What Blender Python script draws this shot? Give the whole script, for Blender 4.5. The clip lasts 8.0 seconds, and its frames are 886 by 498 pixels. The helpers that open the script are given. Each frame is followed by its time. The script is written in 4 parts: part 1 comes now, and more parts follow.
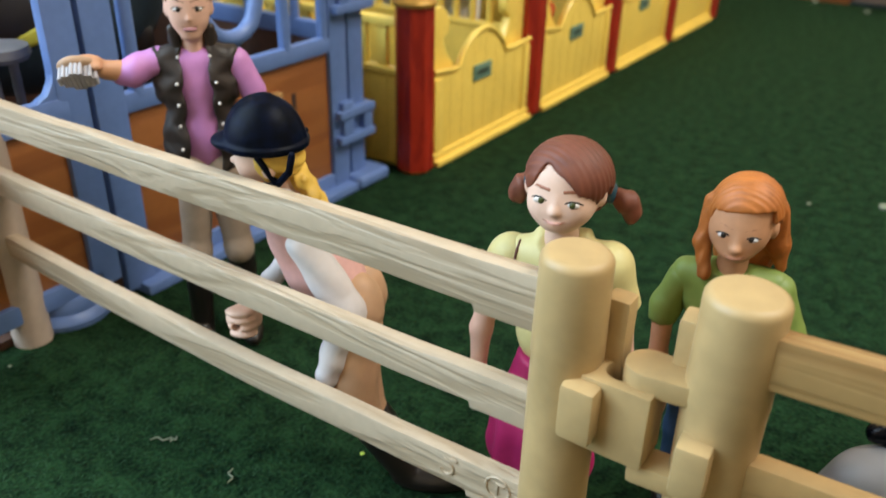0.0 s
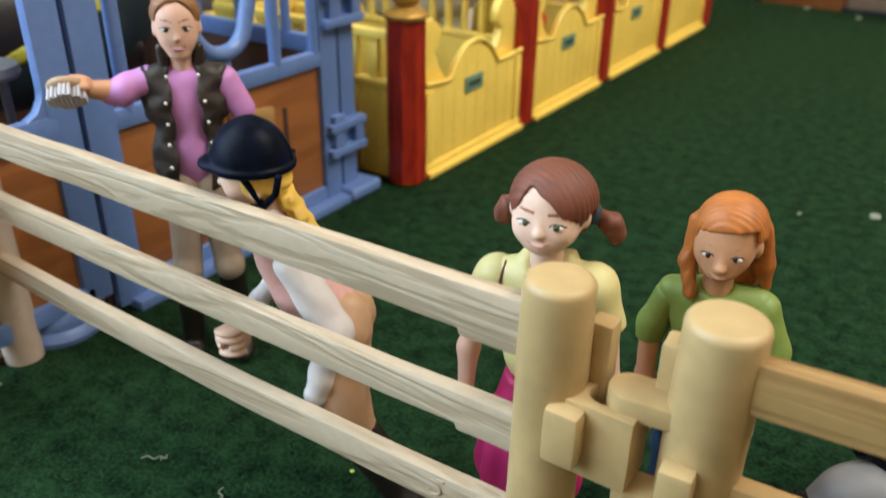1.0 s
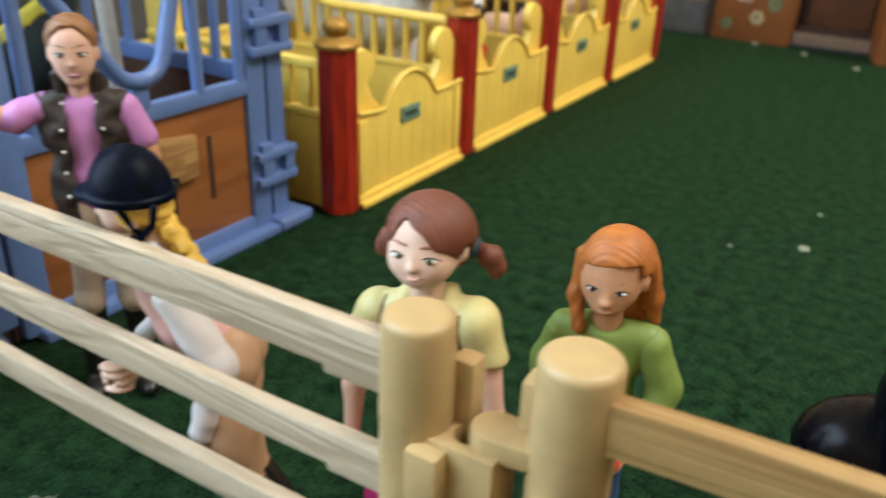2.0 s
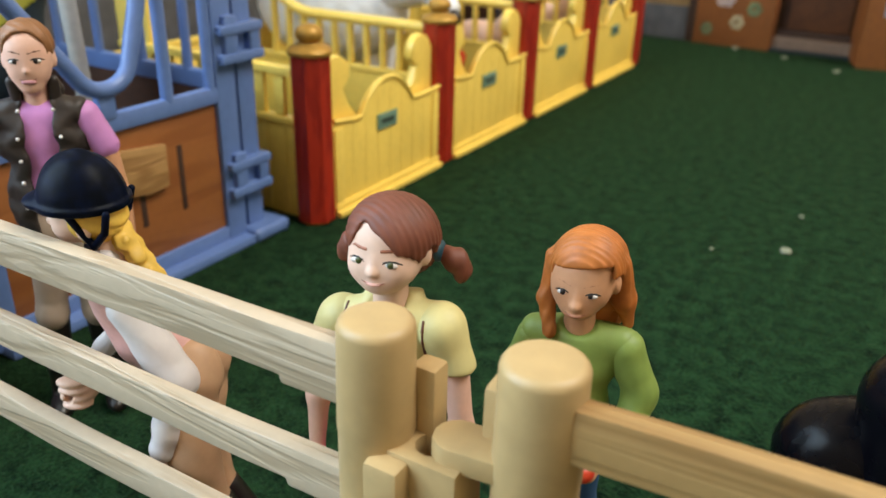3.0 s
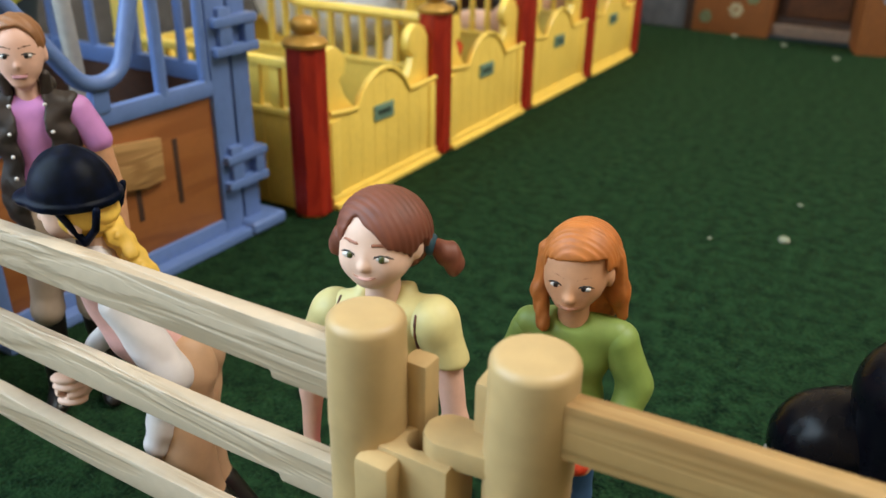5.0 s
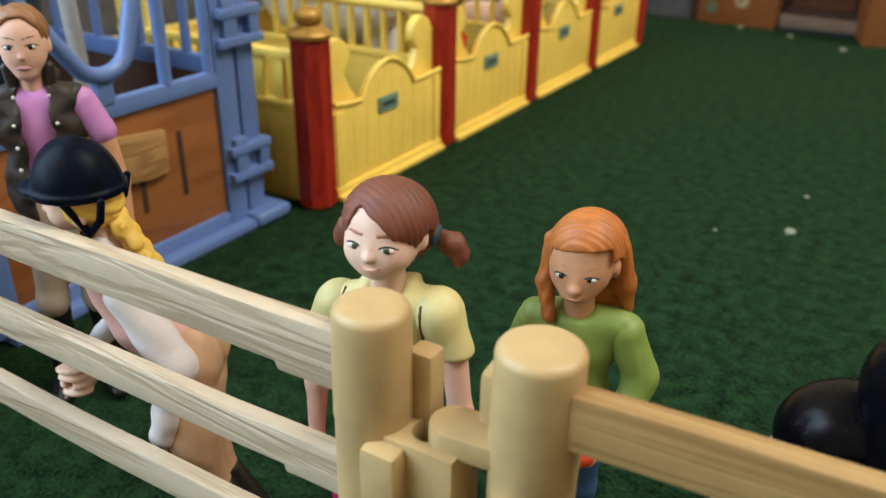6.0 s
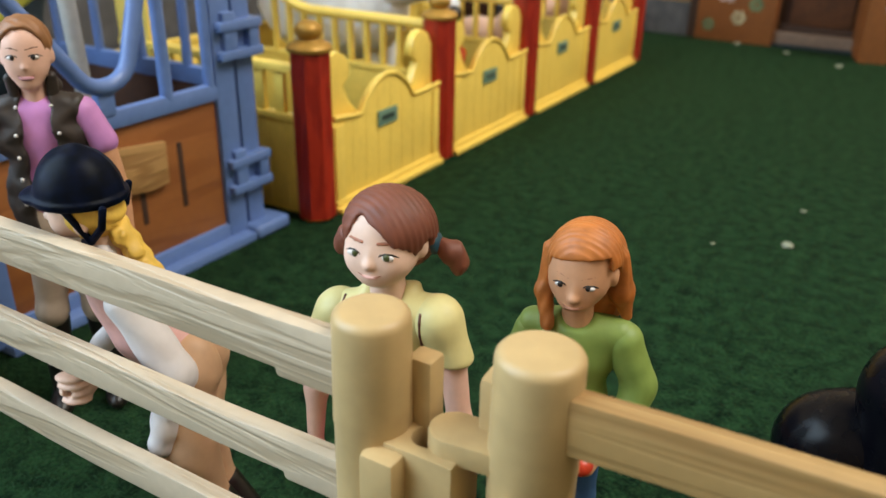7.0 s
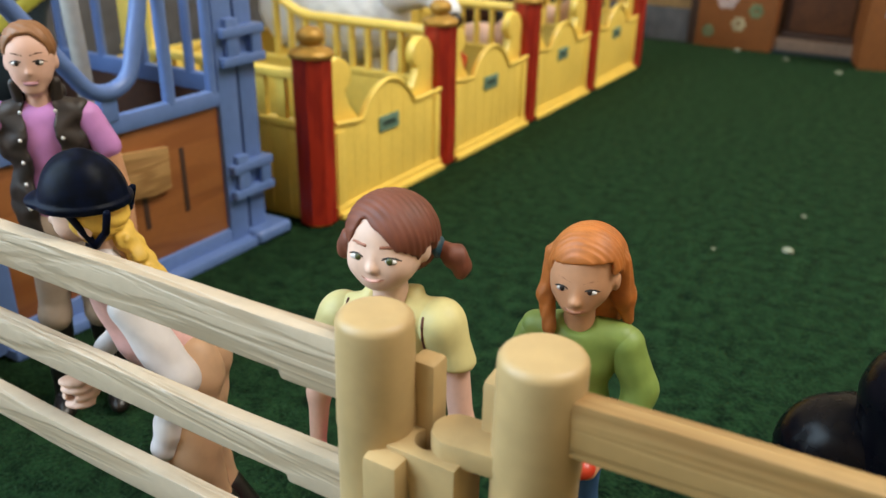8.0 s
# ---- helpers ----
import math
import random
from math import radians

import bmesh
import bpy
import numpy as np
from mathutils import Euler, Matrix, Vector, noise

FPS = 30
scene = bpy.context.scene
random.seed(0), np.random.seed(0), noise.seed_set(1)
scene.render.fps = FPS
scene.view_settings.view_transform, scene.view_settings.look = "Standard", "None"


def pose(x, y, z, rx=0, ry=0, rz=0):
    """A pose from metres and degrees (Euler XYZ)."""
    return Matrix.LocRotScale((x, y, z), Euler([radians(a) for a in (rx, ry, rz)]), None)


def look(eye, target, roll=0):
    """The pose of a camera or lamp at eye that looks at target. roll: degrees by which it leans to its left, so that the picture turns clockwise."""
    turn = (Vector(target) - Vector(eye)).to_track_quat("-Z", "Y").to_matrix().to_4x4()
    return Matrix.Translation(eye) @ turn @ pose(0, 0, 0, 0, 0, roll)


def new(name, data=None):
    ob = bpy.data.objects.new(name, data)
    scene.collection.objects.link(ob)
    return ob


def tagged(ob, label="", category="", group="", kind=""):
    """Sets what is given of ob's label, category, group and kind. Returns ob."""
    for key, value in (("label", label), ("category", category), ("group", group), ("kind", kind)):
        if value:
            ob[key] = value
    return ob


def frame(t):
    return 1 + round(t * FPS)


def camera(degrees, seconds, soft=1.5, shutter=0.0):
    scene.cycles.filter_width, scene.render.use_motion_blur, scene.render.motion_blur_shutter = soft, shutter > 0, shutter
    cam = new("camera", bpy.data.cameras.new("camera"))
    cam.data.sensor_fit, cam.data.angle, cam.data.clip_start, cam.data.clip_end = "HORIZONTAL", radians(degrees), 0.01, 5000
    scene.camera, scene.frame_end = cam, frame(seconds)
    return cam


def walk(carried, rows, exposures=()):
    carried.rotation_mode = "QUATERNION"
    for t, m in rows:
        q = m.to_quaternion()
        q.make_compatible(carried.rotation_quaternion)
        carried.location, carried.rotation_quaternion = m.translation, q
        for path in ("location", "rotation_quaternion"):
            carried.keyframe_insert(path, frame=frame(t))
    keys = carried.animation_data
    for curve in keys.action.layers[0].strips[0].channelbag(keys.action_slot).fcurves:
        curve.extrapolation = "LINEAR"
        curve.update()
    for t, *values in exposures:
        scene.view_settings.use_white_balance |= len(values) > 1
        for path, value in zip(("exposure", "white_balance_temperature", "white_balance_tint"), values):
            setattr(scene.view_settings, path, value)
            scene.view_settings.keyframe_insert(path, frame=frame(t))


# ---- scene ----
# ---- camera and its walk ----
# seconds, eye (cm), yaw to the left of +y, pitch, roll (degrees)
ROWS = [
    (0.0, 2.46, 2.52, 15.33, 33.62, -27.98, 1.2),
    (0.5, 2.59, 2.56, 15.37, 33.18, -26.74, 1.54),
    (1.0, 2.59, 2.73, 15.68, 33.41, -27.68, 0.97),
    (1.2, 2.66, 2.82, 16.1, 34.1, -27.6, 0.9),
    (1.5, 3.17, 3.29, 15.68, 32.3, -25.11, 2.23),
    (2.0, 3.92, 4.07, 15.61, 31.26, -25.58, 2.16),
    (2.2, 4.09, 4.75, 15.97, 31.62, -27.81, 0.89),
    (3.3, 4.11, 4.67, 15.06, 30.1, -24.18, 1.93),
    (3.5, 4.11, 4.62, 15.05, 30.04, -24.27, 2.14),
    (4.0, 4.13, 4.72, 15.06, 30.19, -24.44, 1.82),
    (4.5, 4.22, 4.87, 15.22, 30.39, -25.08, 1.05),
    (4.7, 4.23, 4.89, 15.26, 30.47, -25.35, 0.94),
    (5.8, 4.13, 4.87, 15.29, 30.69, -25.71, 1.51),
    (6.0, 4.18, 4.91, 15.23, 30.87, -26.01, 0.89),
    (6.5, 4.26, 4.84, 15.28, 30.88, -25.45, 0.79),
    (7.0, 4.23, 4.77, 15.14, 30.73, -24.9, 1.12),
    (7.5, 4.29, 4.81, 15.31, 30.91, -25.25, 0.74),
    (8.0, 4.24, 4.67, 15.13, 30.76, -24.46, 1.12),
]
CM = 0.01


def eye_pose(x, y, z, yaw, pitch, roll):
    a, p = radians(yaw), radians(pitch)
    e = Vector((x, y, z)) * CM
    return look(e, e + Vector((-math.sin(a) * math.cos(p), math.cos(a) * math.cos(p), math.sin(p))), roll)


cam = camera(57.0, 8.0, shutter=0.8)
cam.data.dof.use_dof = True
cam.data.dof.focus_distance = 0.165
cam.data.dof.aperture_fstop = 22.0
walk(cam, [(t, eye_pose(*r)) for t, *r in ROWS], exposures=[(0.0, -0.07), (2.0, -0.02), (4.0, -0.04), (6.0, -0.11), (8.0, -0.08)])

# ---- light: daylight from a west window, an unseen overhead fill added on the east ----
world = bpy.data.worlds.new("world")
scene.world = world
world.use_nodes = True
sky = world.node_tree.nodes.new("ShaderNodeTexSky")
sky.sky_type, sky.sun_disc = "NISHITA", False
sky.sun_elevation, sky.sun_rotation = radians(35), radians(200)
world.node_tree.links.new(sky.outputs[0], world.node_tree.nodes["Background"].inputs[0])
world.node_tree.nodes["Background"].inputs[1].default_value = 0.1

# the window in the near west wall, along y
WEST_X, WIN_W0, WIN_W1, WIN_WZ0, WIN_WZ1 = -0.55, -0.7, 0.1, 0.1, 1.0


def area_light(name, x, y, z, tx, ty, tz, w, h, power, colour):
    li = bpy.data.lights.new(name, "AREA")
    li.shape, li.size, li.size_y, li.energy, li.color = "RECTANGLE", w, h, power, colour
    ob = new(name, li)
    ob.matrix_world = look((x, y, z), (tx, ty, tz))
    return ob


area_light("west_window_daylight", WEST_X - 0.02, (WIN_W0 + WIN_W1) / 2, (WIN_WZ0 + WIN_WZ1) / 2,
             -0.05, 0.1, 0.1, 0.78, 0.88, 17.5, (0.62, 0.83, 1.0))
# unseen area light overhead, added to brighten the yellow stall fronts
area_light("overhead_fill_light", 1.2, 0.7, 2.15, -0.1, 0.4, 0.0, 1.1, 1.1, 58, (0.99, 0.965, 0.89))


# ---- materials ----
def mat(name, colour, rough=0.5, vary=0.12, grain=300.0, bump=0.05, metal=0.0, spec=0.5, coat=0.0, blotch=40.0, hi_tone=None):
    m = bpy.data.materials.new(name)
    m.use_nodes = True
    t = m.node_tree
    n, lk = t.nodes, t.links
    b = n["Principled BSDF"]
    tc = n.new("ShaderNodeTexCoord")
    fine = n.new("ShaderNodeTexNoise")
    fine.inputs["Scale"].default_value, fine.inputs["Detail"].default_value = grain, 5
    big = n.new("ShaderNodeTexNoise")
    big.inputs["Scale"].default_value, big.inputs["Detail"].default_value = blotch, 3
    for q in (fine, big):
        lk.new(tc.outputs["Object"], q.inputs["Vector"])
    add = n.new("ShaderNodeMath")
    add.operation = "ADD"
    lk.new(fine.outputs["Fac"], add.inputs[0])
    lk.new(big.outputs["Fac"], add.inputs[1])
    ramp = n.new("ShaderNodeValToRGB")
    lo = [c * (1 - vary) for c in colour]
    hi = [min(1, c * (1 + vary)) for c in colour]
    if hi_tone:
        hi = hi_tone
    ramp.color_ramp.elements[0].position, ramp.color_ramp.elements[1].position = 0.38, 0.62
    ramp.color_ramp.elements[0].color, ramp.color_ramp.elements[1].color = (*lo, 1), (*hi, 1)
    half = n.new("ShaderNodeMath")
    half.operation, half.inputs[1].default_value = "MULTIPLY", 0.5
    lk.new(add.outputs[0], half.inputs[0])
    lk.new(half.outputs[0], ramp.inputs["Fac"])
    lk.new(ramp.outputs[0], b.inputs["Base Color"])
    rr = n.new("ShaderNodeMapRange")
    rr.inputs["To Min"].default_value, rr.inputs["To Max"].default_value = max(0.03, rough - 0.08), min(1, rough + 0.1)
    lk.new(half.outputs[0], rr.inputs["Value"])
    lk.new(rr.outputs[0], b.inputs["Roughness"])
    b.inputs["Metallic"].default_value = metal
    b.inputs["Specular IOR Level"].default_value = spec
    b.inputs["Coat Weight"].default_value = coat
    bp = n.new("ShaderNodeBump")
    bp.inputs["Strength"].default_value, bp.inputs["Distance"].default_value = bump, 0.0006
    lk.new(fine.outputs["Fac"], bp.inputs["Height"])
    lk.new(bp.outputs[0], b.inputs["Normal"])
    return m


def grain_mat(name, light, dark, axis, rough=0.45, scale=110.0, bump=0.5, lean=6.0, detail=3.0, lines=26.0):
    """Moulded or sawn wood grain that runs along one axis."""
    m = mat(name, light, rough, 0.06, 350, 0.04)
    t = m.node_tree
    n, lk = t.nodes, t.links
    b = n["Principled BSDF"]
    tc = n["Texture Coordinate"]
    mp = n.new("ShaderNodeMapping")
    sc = [1.0, 1.0, 1.0]
    sc[axis] = 1.0 / lean
    mp.inputs["Scale"].default_value = sc
    lk.new(tc.outputs["Object"], mp.inputs["Vector"])
    w = n.new("ShaderNodeTexNoise")
    w.inputs["Scale"].default_value, w.inputs["Detail"].default_value, w.inputs["Distortion"].default_value = scale, detail, 0.6
    lk.new(mp.outputs[0], w.inputs["Vector"])
    rings = n.new("ShaderNodeMath")
    rings.operation, rings.inputs[1].default_value = "MULTIPLY", lines
    lk.new(w.outputs["Fac"], rings.inputs[0])
    s = n.new("ShaderNodeMath")
    s.operation = "SINE"
    lk.new(rings.outputs[0], s.inputs[0])
    mr = n.new("ShaderNodeMapRange")
    mr.inputs["From Min"].default_value, mr.inputs["From Max"].default_value = -1.0, 0.4
    lk.new(s.outputs[0], mr.inputs["Value"])
    mix = n.new("ShaderNodeMix")
    mix.data_type = "RGBA"
    mix.inputs["A"].default_value = (*dark, 1)
    lk.new(mr.outputs[0], mix.inputs["Factor"])
    lk.new(n["Color Ramp"].outputs[0], mix.inputs["B"])
    lk.new(mix.outputs["Result"], b.inputs["Base Color"])
    bp = n["Bump"]
    bp.inputs["Strength"].default_value, bp.inputs["Distance"].default_value = bump, 0.0004
    lk.new(mr.outputs[0], bp.inputs["Height"])
    return m


M_RAIL = grain_mat("beige_plastic_rail", (0.49, 0.385, 0.272), (0.40, 0.302, 0.20), 0, 0.46, 120, 0.45, 10, 4.0, 36.0)
# darker tan copy of the rail plastic; the right panel's shade is painted in
M_RAIL_SHADED = grain_mat("shaded_tan_plastic_rail", (0.39, 0.235, 0.09), (0.28, 0.155, 0.054), 0, 0.42, 75, 0.5, 16)
# paler, cooler copy of the post plastic; window light is put into the colour
M_POST_DAYLIT = mat("daylit_pale_plastic_post", (0.44, 0.35, 0.285), 0.45, 0.06, 300, 0.05)
M_POST = mat("beige_plastic_post", (0.46, 0.315, 0.145), 0.42, 0.07, 260, 0.06, blotch=90)
M_BLUE = mat("blue_grey_plastic", (0.125, 0.205, 0.45), 0.36, 0.07, 300, 0.03)
M_BROWN = grain_mat("brown_board", (0.30, 0.108, 0.03), (0.24, 0.08, 0.022), 1, 0.45, 60, 0.25, 8)
M_TAN = grain_mat("tan_wood_sign", (0.42, 0.24, 0.09), (0.31, 0.16, 0.055), 1, 0.5, 90, 0.4, 8)
# near-black brown: painted shade of slots and gaps, also the dark house frame
M_SLOT = mat("gap_shade_and_dark_frame", (0.05, 0.022, 0.012), 0.7)
M_YELLOW = mat("yellow_plastic", (0.93, 0.67, 0.135), 0.38, 0.05, 300, 0.03, coat=0.15)
M_RED = grain_mat("dark_red_plastic", (0.38, 0.024, 0.009), (0.28, 0.014, 0.007), 2, 0.4, 120, 0.6, 5)
M_GOLD = mat("gold_paint", (0.42, 0.23, 0.04), 0.42, 0.2, 300, 0.1, metal=0.35)
M_PLATE = mat("green_grey_plate", (0.16, 0.27, 0.20), 0.45)
M_PLATE_BAR = mat("plate_dark_lettering", (0.03, 0.05, 0.04), 0.5)
M_SKIN = mat("doll_skin", (0.70, 0.42, 0.32), 0.5, 0.05, 500, 0.02)
M_SKIN_TAN = mat("doll_skin_tanned", (0.56, 0.285, 0.155), 0.5, 0.06, 500, 0.02)
M_SKIN_PALE = mat("doll_skin_pale", (0.68, 0.455, 0.35), 0.5, 0.05, 500, 0.02)
M_HAIR_BROWN = mat("brown_doll_hair", (0.15, 0.043, 0.022), 0.58, 0.2, 300, 0.05)
M_HAIR_RED = mat("ginger_doll_hair", (0.40, 0.125, 0.024), 0.5, 0.25, 300, 0.05)
M_HAIR_FAIR = mat("blond_doll_hair", (0.66, 0.42, 0.07), 0.5, 0.2, 300, 0.05)
M_HAIR_LIGHT = mat("light_brown_doll_hair", (0.24, 0.105, 0.04), 0.5, 0.2, 300, 0.05)
M_SHIRT_YEL = mat("pale_yellow_cloth_paint", (0.64, 0.56, 0.25), 0.5, 0.05, 400, 0.05)
M_SHIRT_GREEN = mat("green_cloth_paint", (0.20, 0.28, 0.06), 0.5, 0.08, 400, 0.05)
M_SHIRT_PINK = mat("orchid_pink_cloth_paint", (0.52, 0.22, 0.52), 0.5, 0.06, 400, 0.05)
M_PINK = mat("salmon_pink_cloth_paint", (0.62, 0.35, 0.32), 0.5, 0.1, 400, 0.05)
M_WHITE = mat("white_cloth_paint", (0.60, 0.56, 0.56), 0.5, 0.04, 400, 0.05)
M_VEST = mat("dark_brown_quilted_vest", (0.026, 0.018, 0.015), 0.5, 0.25, 400, 0.2)
M_BREECH = mat("beige_breeches_paint", (0.33, 0.25, 0.19), 0.55, 0.1, 300, 0.08)
M_BREECH2 = mat("sand_breeches_paint", (0.49, 0.295, 0.17), 0.55, 0.12, 200, 0.08)
M_BOOT = mat("dark_boot_paint", (0.010, 0.007, 0.006), 0.35, 0.2)
M_SKIRT = mat("magenta_skirt_paint", (0.42, 0.015, 0.11), 0.5, 0.1)
M_JEANS = mat("blue_jeans_paint", (0.03, 0.075, 0.16), 0.55, 0.15)
# noise blotches run from near black to navy
M_HELMET = mat("navy_black_helmet", (0.003, 0.0045, 0.009), 0.4, 0.3, 400, 0.12, spec=0.06, blotch=75, hi_tone=(0.003, 0.006, 0.021))
M_DARK = mat("dark_paint", (0.015, 0.009, 0.007), 0.45)
M_BROW = mat("brow_paint", (0.30, 0.11, 0.06), 0.5)
M_SEAM = mat("brown_seam_paint", (0.12, 0.04, 0.02), 0.5)
M_BROW_SOFT = mat("soft_brow_paint", (0.42, 0.19, 0.10), 0.5)
M_IRIS = mat("green_iris_paint", (0.05, 0.06, 0.015), 0.3)
M_LIP_MAUVE = mat("mauve_lip_paint", (0.50, 0.24, 0.27), 0.45)
M_LIP_TAN = mat("tan_lip_paint", (0.52, 0.23, 0.14), 0.45)
M_LIP = mat("lip_paint", (0.66, 0.36, 0.30), 0.45)
M_EYE = mat("eye_white_paint", (0.58, 0.53, 0.50), 0.3, 0.02)
M_BUTTON = mat("silver_button", (0.6, 0.57, 0.55), 0.35, 0.05, metal=0.3)
M_TIE = mat("teal_hair_tie", (0.012, 0.05, 0.075), 0.45)
M_BRUSH = mat("brush_back_wood", (0.40, 0.25, 0.15), 0.5)
M_BRISTLE = mat("pale_bristles", (0.42, 0.40, 0.43), 0.6)
M_FRUIT = mat("red_fruit", (0.55, 0.045, 0.015), 0.35, 0.25)
M_BLACK = mat("glossy_black_paint", (0.003, 0.003, 0.005), 0.26, 0.2, 200, 0.05, spec=0.16)
M_HIDE = mat("white_hide_paint", (0.22, 0.215, 0.225), 0.45, 0.08, 120, 0.1)
M_FUR = mat("white_fleece", (0.82, 0.82, 0.84), 0.85, 0.05, 900, 0.8)
M_BLANKET = mat("dark_teal_blanket", (0.006, 0.018, 0.026), 0.7, 0.3, 500, 0.3)
M_LIME = mat("yellow_green_trim", (0.38, 0.36, 0.035), 0.6, 0.15)
M_GREY = mat("grey_plastic", (0.13, 0.13, 0.145), 0.5, 0.2)
M_PALEGREY = mat("pale_grey_plastic", (0.42, 0.42, 0.40), 0.45, 0.1)
M_CARD = mat("brown_cardboard", (0.26, 0.085, 0.017), 0.75, 0.12, 200, 0.1)
M_FLOWER = mat("faded_flower_print", (0.42, 0.34, 0.20), 0.8, 0.3)
M_FLOWER_PINK = mat("pinkish_white_flower_print", (0.55, 0.42, 0.40), 0.8, 0.3)
M_FLOWER_GREEN = mat("grey_green_leaf_print", (0.16, 0.20, 0.10), 0.8, 0.3)
M_PRINT_BLUE = mat("pale_blue_print", (0.30, 0.36, 0.52), 0.8, 0.3)
M_DOOR_BROWN = mat("dark_orange_brown_panel", (0.11, 0.036, 0.010), 0.6, 0.3)
M_STONE = mat("grey_stone", (0.10, 0.10, 0.11), 0.8, 0.25, 90, 0.5)
M_PLANK = mat("tan_plank", (0.40, 0.24, 0.10), 0.7, 0.2)
# very dark brown; on the stable's inner boards it paints their shade
M_SHADOWBOX = mat("dark_brown_and_inner_shade", (0.06, 0.022, 0.01), 0.7, 0.3)
M_STEP = mat("pinkish_stone_step", (0.22, 0.15, 0.11), 0.8, 0.15)
M_WALL = mat("painted_wall", (0.70, 0.60, 0.46), 0.8, 0.04, 60, 0.1)
M_CEIL = mat("white_ceiling", (0.78, 0.76, 0.72), 0.85, 0.03, 60, 0.1)
M_LINT = mat("pale_lint", (0.22, 0.24, 0.17), 0.8)
M_LINT_GREEN = mat("lime_crumb", (0.55, 0.75, 0.12), 0.6)


def felt():
    m = mat("green_felt", (0.018, 0.060, 0.024), 0.95, 0.35, 900, 0.9, spec=0.04)
    t = m.node_tree
    n, lk = t.nodes, t.links
    n["Noise Texture"].inputs["Scale"].default_value = 750
    n["Noise Texture.001"].inputs["Scale"].default_value = 160
    n["Noise Texture.001"].inputs["Detail"].default_value = 6
    r = n["Color Ramp"].color_ramp
    r.elements[0].color, r.elements[1].color = (0.0010, 0.0060, 0.0034, 1), (0.016, 0.049, 0.0185, 1)
    r.elements[0].position, r.elements[1].position = 0.38, 0.64
    n["Bump"].inputs["Distance"].default_value = 0.0012
    b = n["Principled BSDF"]
    b.inputs["Sheen Weight"].default_value = 0.06
    b.inputs["Sheen Tint"].default_value = (0.35, 0.5, 0.22, 1)
    return m


M_FELT = felt()


def fibre():
    m = mat("green_felt_fibre", (0.02, 0.06, 0.024), 0.9, 0.3, 900, 0.0, spec=0.04)
    n, lk = m.node_tree.nodes, m.node_tree.links
    geo, ramp = n.new("ShaderNodeNewGeometry"), n.new("ShaderNodeValToRGB")
    ramp.color_ramp.elements[0].color, ramp.color_ramp.elements[1].color = (0.002, 0.010, 0.005, 1), (0.03, 0.072, 0.036, 1)
    lk.new(geo.outputs["Random Per Island"], ramp.inputs["Fac"])
    lk.new(ramp.outputs[0], n["Principled BSDF"].inputs["Base Color"])
    return m


M_FIBRE = fibre()


# ---- mesh helpers (all lengths in cm) ----
def part(name, bm, material, parent=None, label="", smooth=True):
    """Links a bmesh as one mesh object under a thing or a part."""
    me = bpy.data.meshes.new(name)
    bmesh.ops.scale(bm, vec=(CM, CM, CM), verts=bm.verts)
    bmesh.ops.recalc_face_normals(bm, faces=bm.faces)
    bm.to_mesh(me)
    bm.free()
    for q in material if isinstance(material, (list, tuple)) else [material]:
        me.materials.append(q)
    if smooth:
        me.shade_smooth()
        me.set_sharp_from_angle(angle=radians(38))
    ob = new(name, me)
    if parent:
        ob.parent = parent
    return tagged(ob, label) if label else ob


def thing(name, x=0, y=0, z=0, turn=0, label="", category="", group="", kind=""):
    ob = new(name)
    ob.empty_display_size = 0.01
    ob.matrix_basis = pose(x * CM, y * CM, z * CM, 0, 0, turn)
    return tagged(ob, label, category, group, kind)


def box(x0, x1, y0, y1, z0, z1, bev=0.06, seg=2, bm=None):
    own = bmesh.new()
    bmesh.ops.create_cube(own, size=1)
    for v in own.verts:
        v.co = Vector(((x0 + x1) / 2 + v.co.x * (x1 - x0), (y0 + y1) / 2 + v.co.y * (y1 - y0), (z0 + z1) / 2 + v.co.z * (z1 - z0)))
    if bev:
        bmesh.ops.bevel(own, geom=own.edges[:], offset=bev, segments=seg, profile=0.6, affect="EDGES")
    return merge(bm, own)


def merge(bm, own, m=None):
    if m is not None:
        own.transform(m)
    if bm is None:
        return own
    me = bpy.data.meshes.new("tmp")
    own.to_mesh(me)
    own.free()
    bm.from_mesh(me)
    bpy.data.meshes.remove(me)
    return bm


def lathe(profile, x=0, y=0, sides=32, bm=None):
    """Turns (radius, z) pairs round an upright axis."""
    own = bmesh.new()
    rings = [[own.verts.new((x + r * math.cos(2 * math.pi * k / sides), y + r * math.sin(2 * math.pi * k / sides), z)) for k in range(sides)] for r, z in profile]
    for a, b in zip(rings, rings[1:]):
        for k in range(sides):
            own.faces.new((a[k], a[(k + 1) % sides], b[(k + 1) % sides], b[k]))
    own.faces.new(rings[0][::-1])
    own.faces.new(rings[-1])
    return merge(bm, own)


def tube(points, r, sides=12, bm=None):
    """A round bar along points; r is one radius or one for each point."""
    own = bmesh.new()
    pts = [Vector(p) for p in points]
    rr = r if isinstance(r, (list, tuple)) else [r] * len(pts)
    rings = []
    side = None
    for i, p in enumerate(pts):
        d = (pts[min(i + 1, len(pts) - 1)] - pts[max(i - 1, 0)]).normalized()
        if side is None:
            side = d.orthogonal().normalized()
        side = (side - d * side.dot(d)).normalized()
        up = d.cross(side)
        rings.append([own.verts.new(p + rr[i] * (math.cos(2 * math.pi * k / sides) * side + math.sin(2 * math.pi * k / sides) * up)) for k in range(sides)])
    for a, b in zip(rings, rings[1:]):
        for k in range(sides):
            own.faces.new((a[k], a[(k + 1) % sides], b[(k + 1) % sides], b[k]))
    own.faces.new(rings[0][::-1])
    own.faces.new(rings[-1])
    return merge(bm, own)


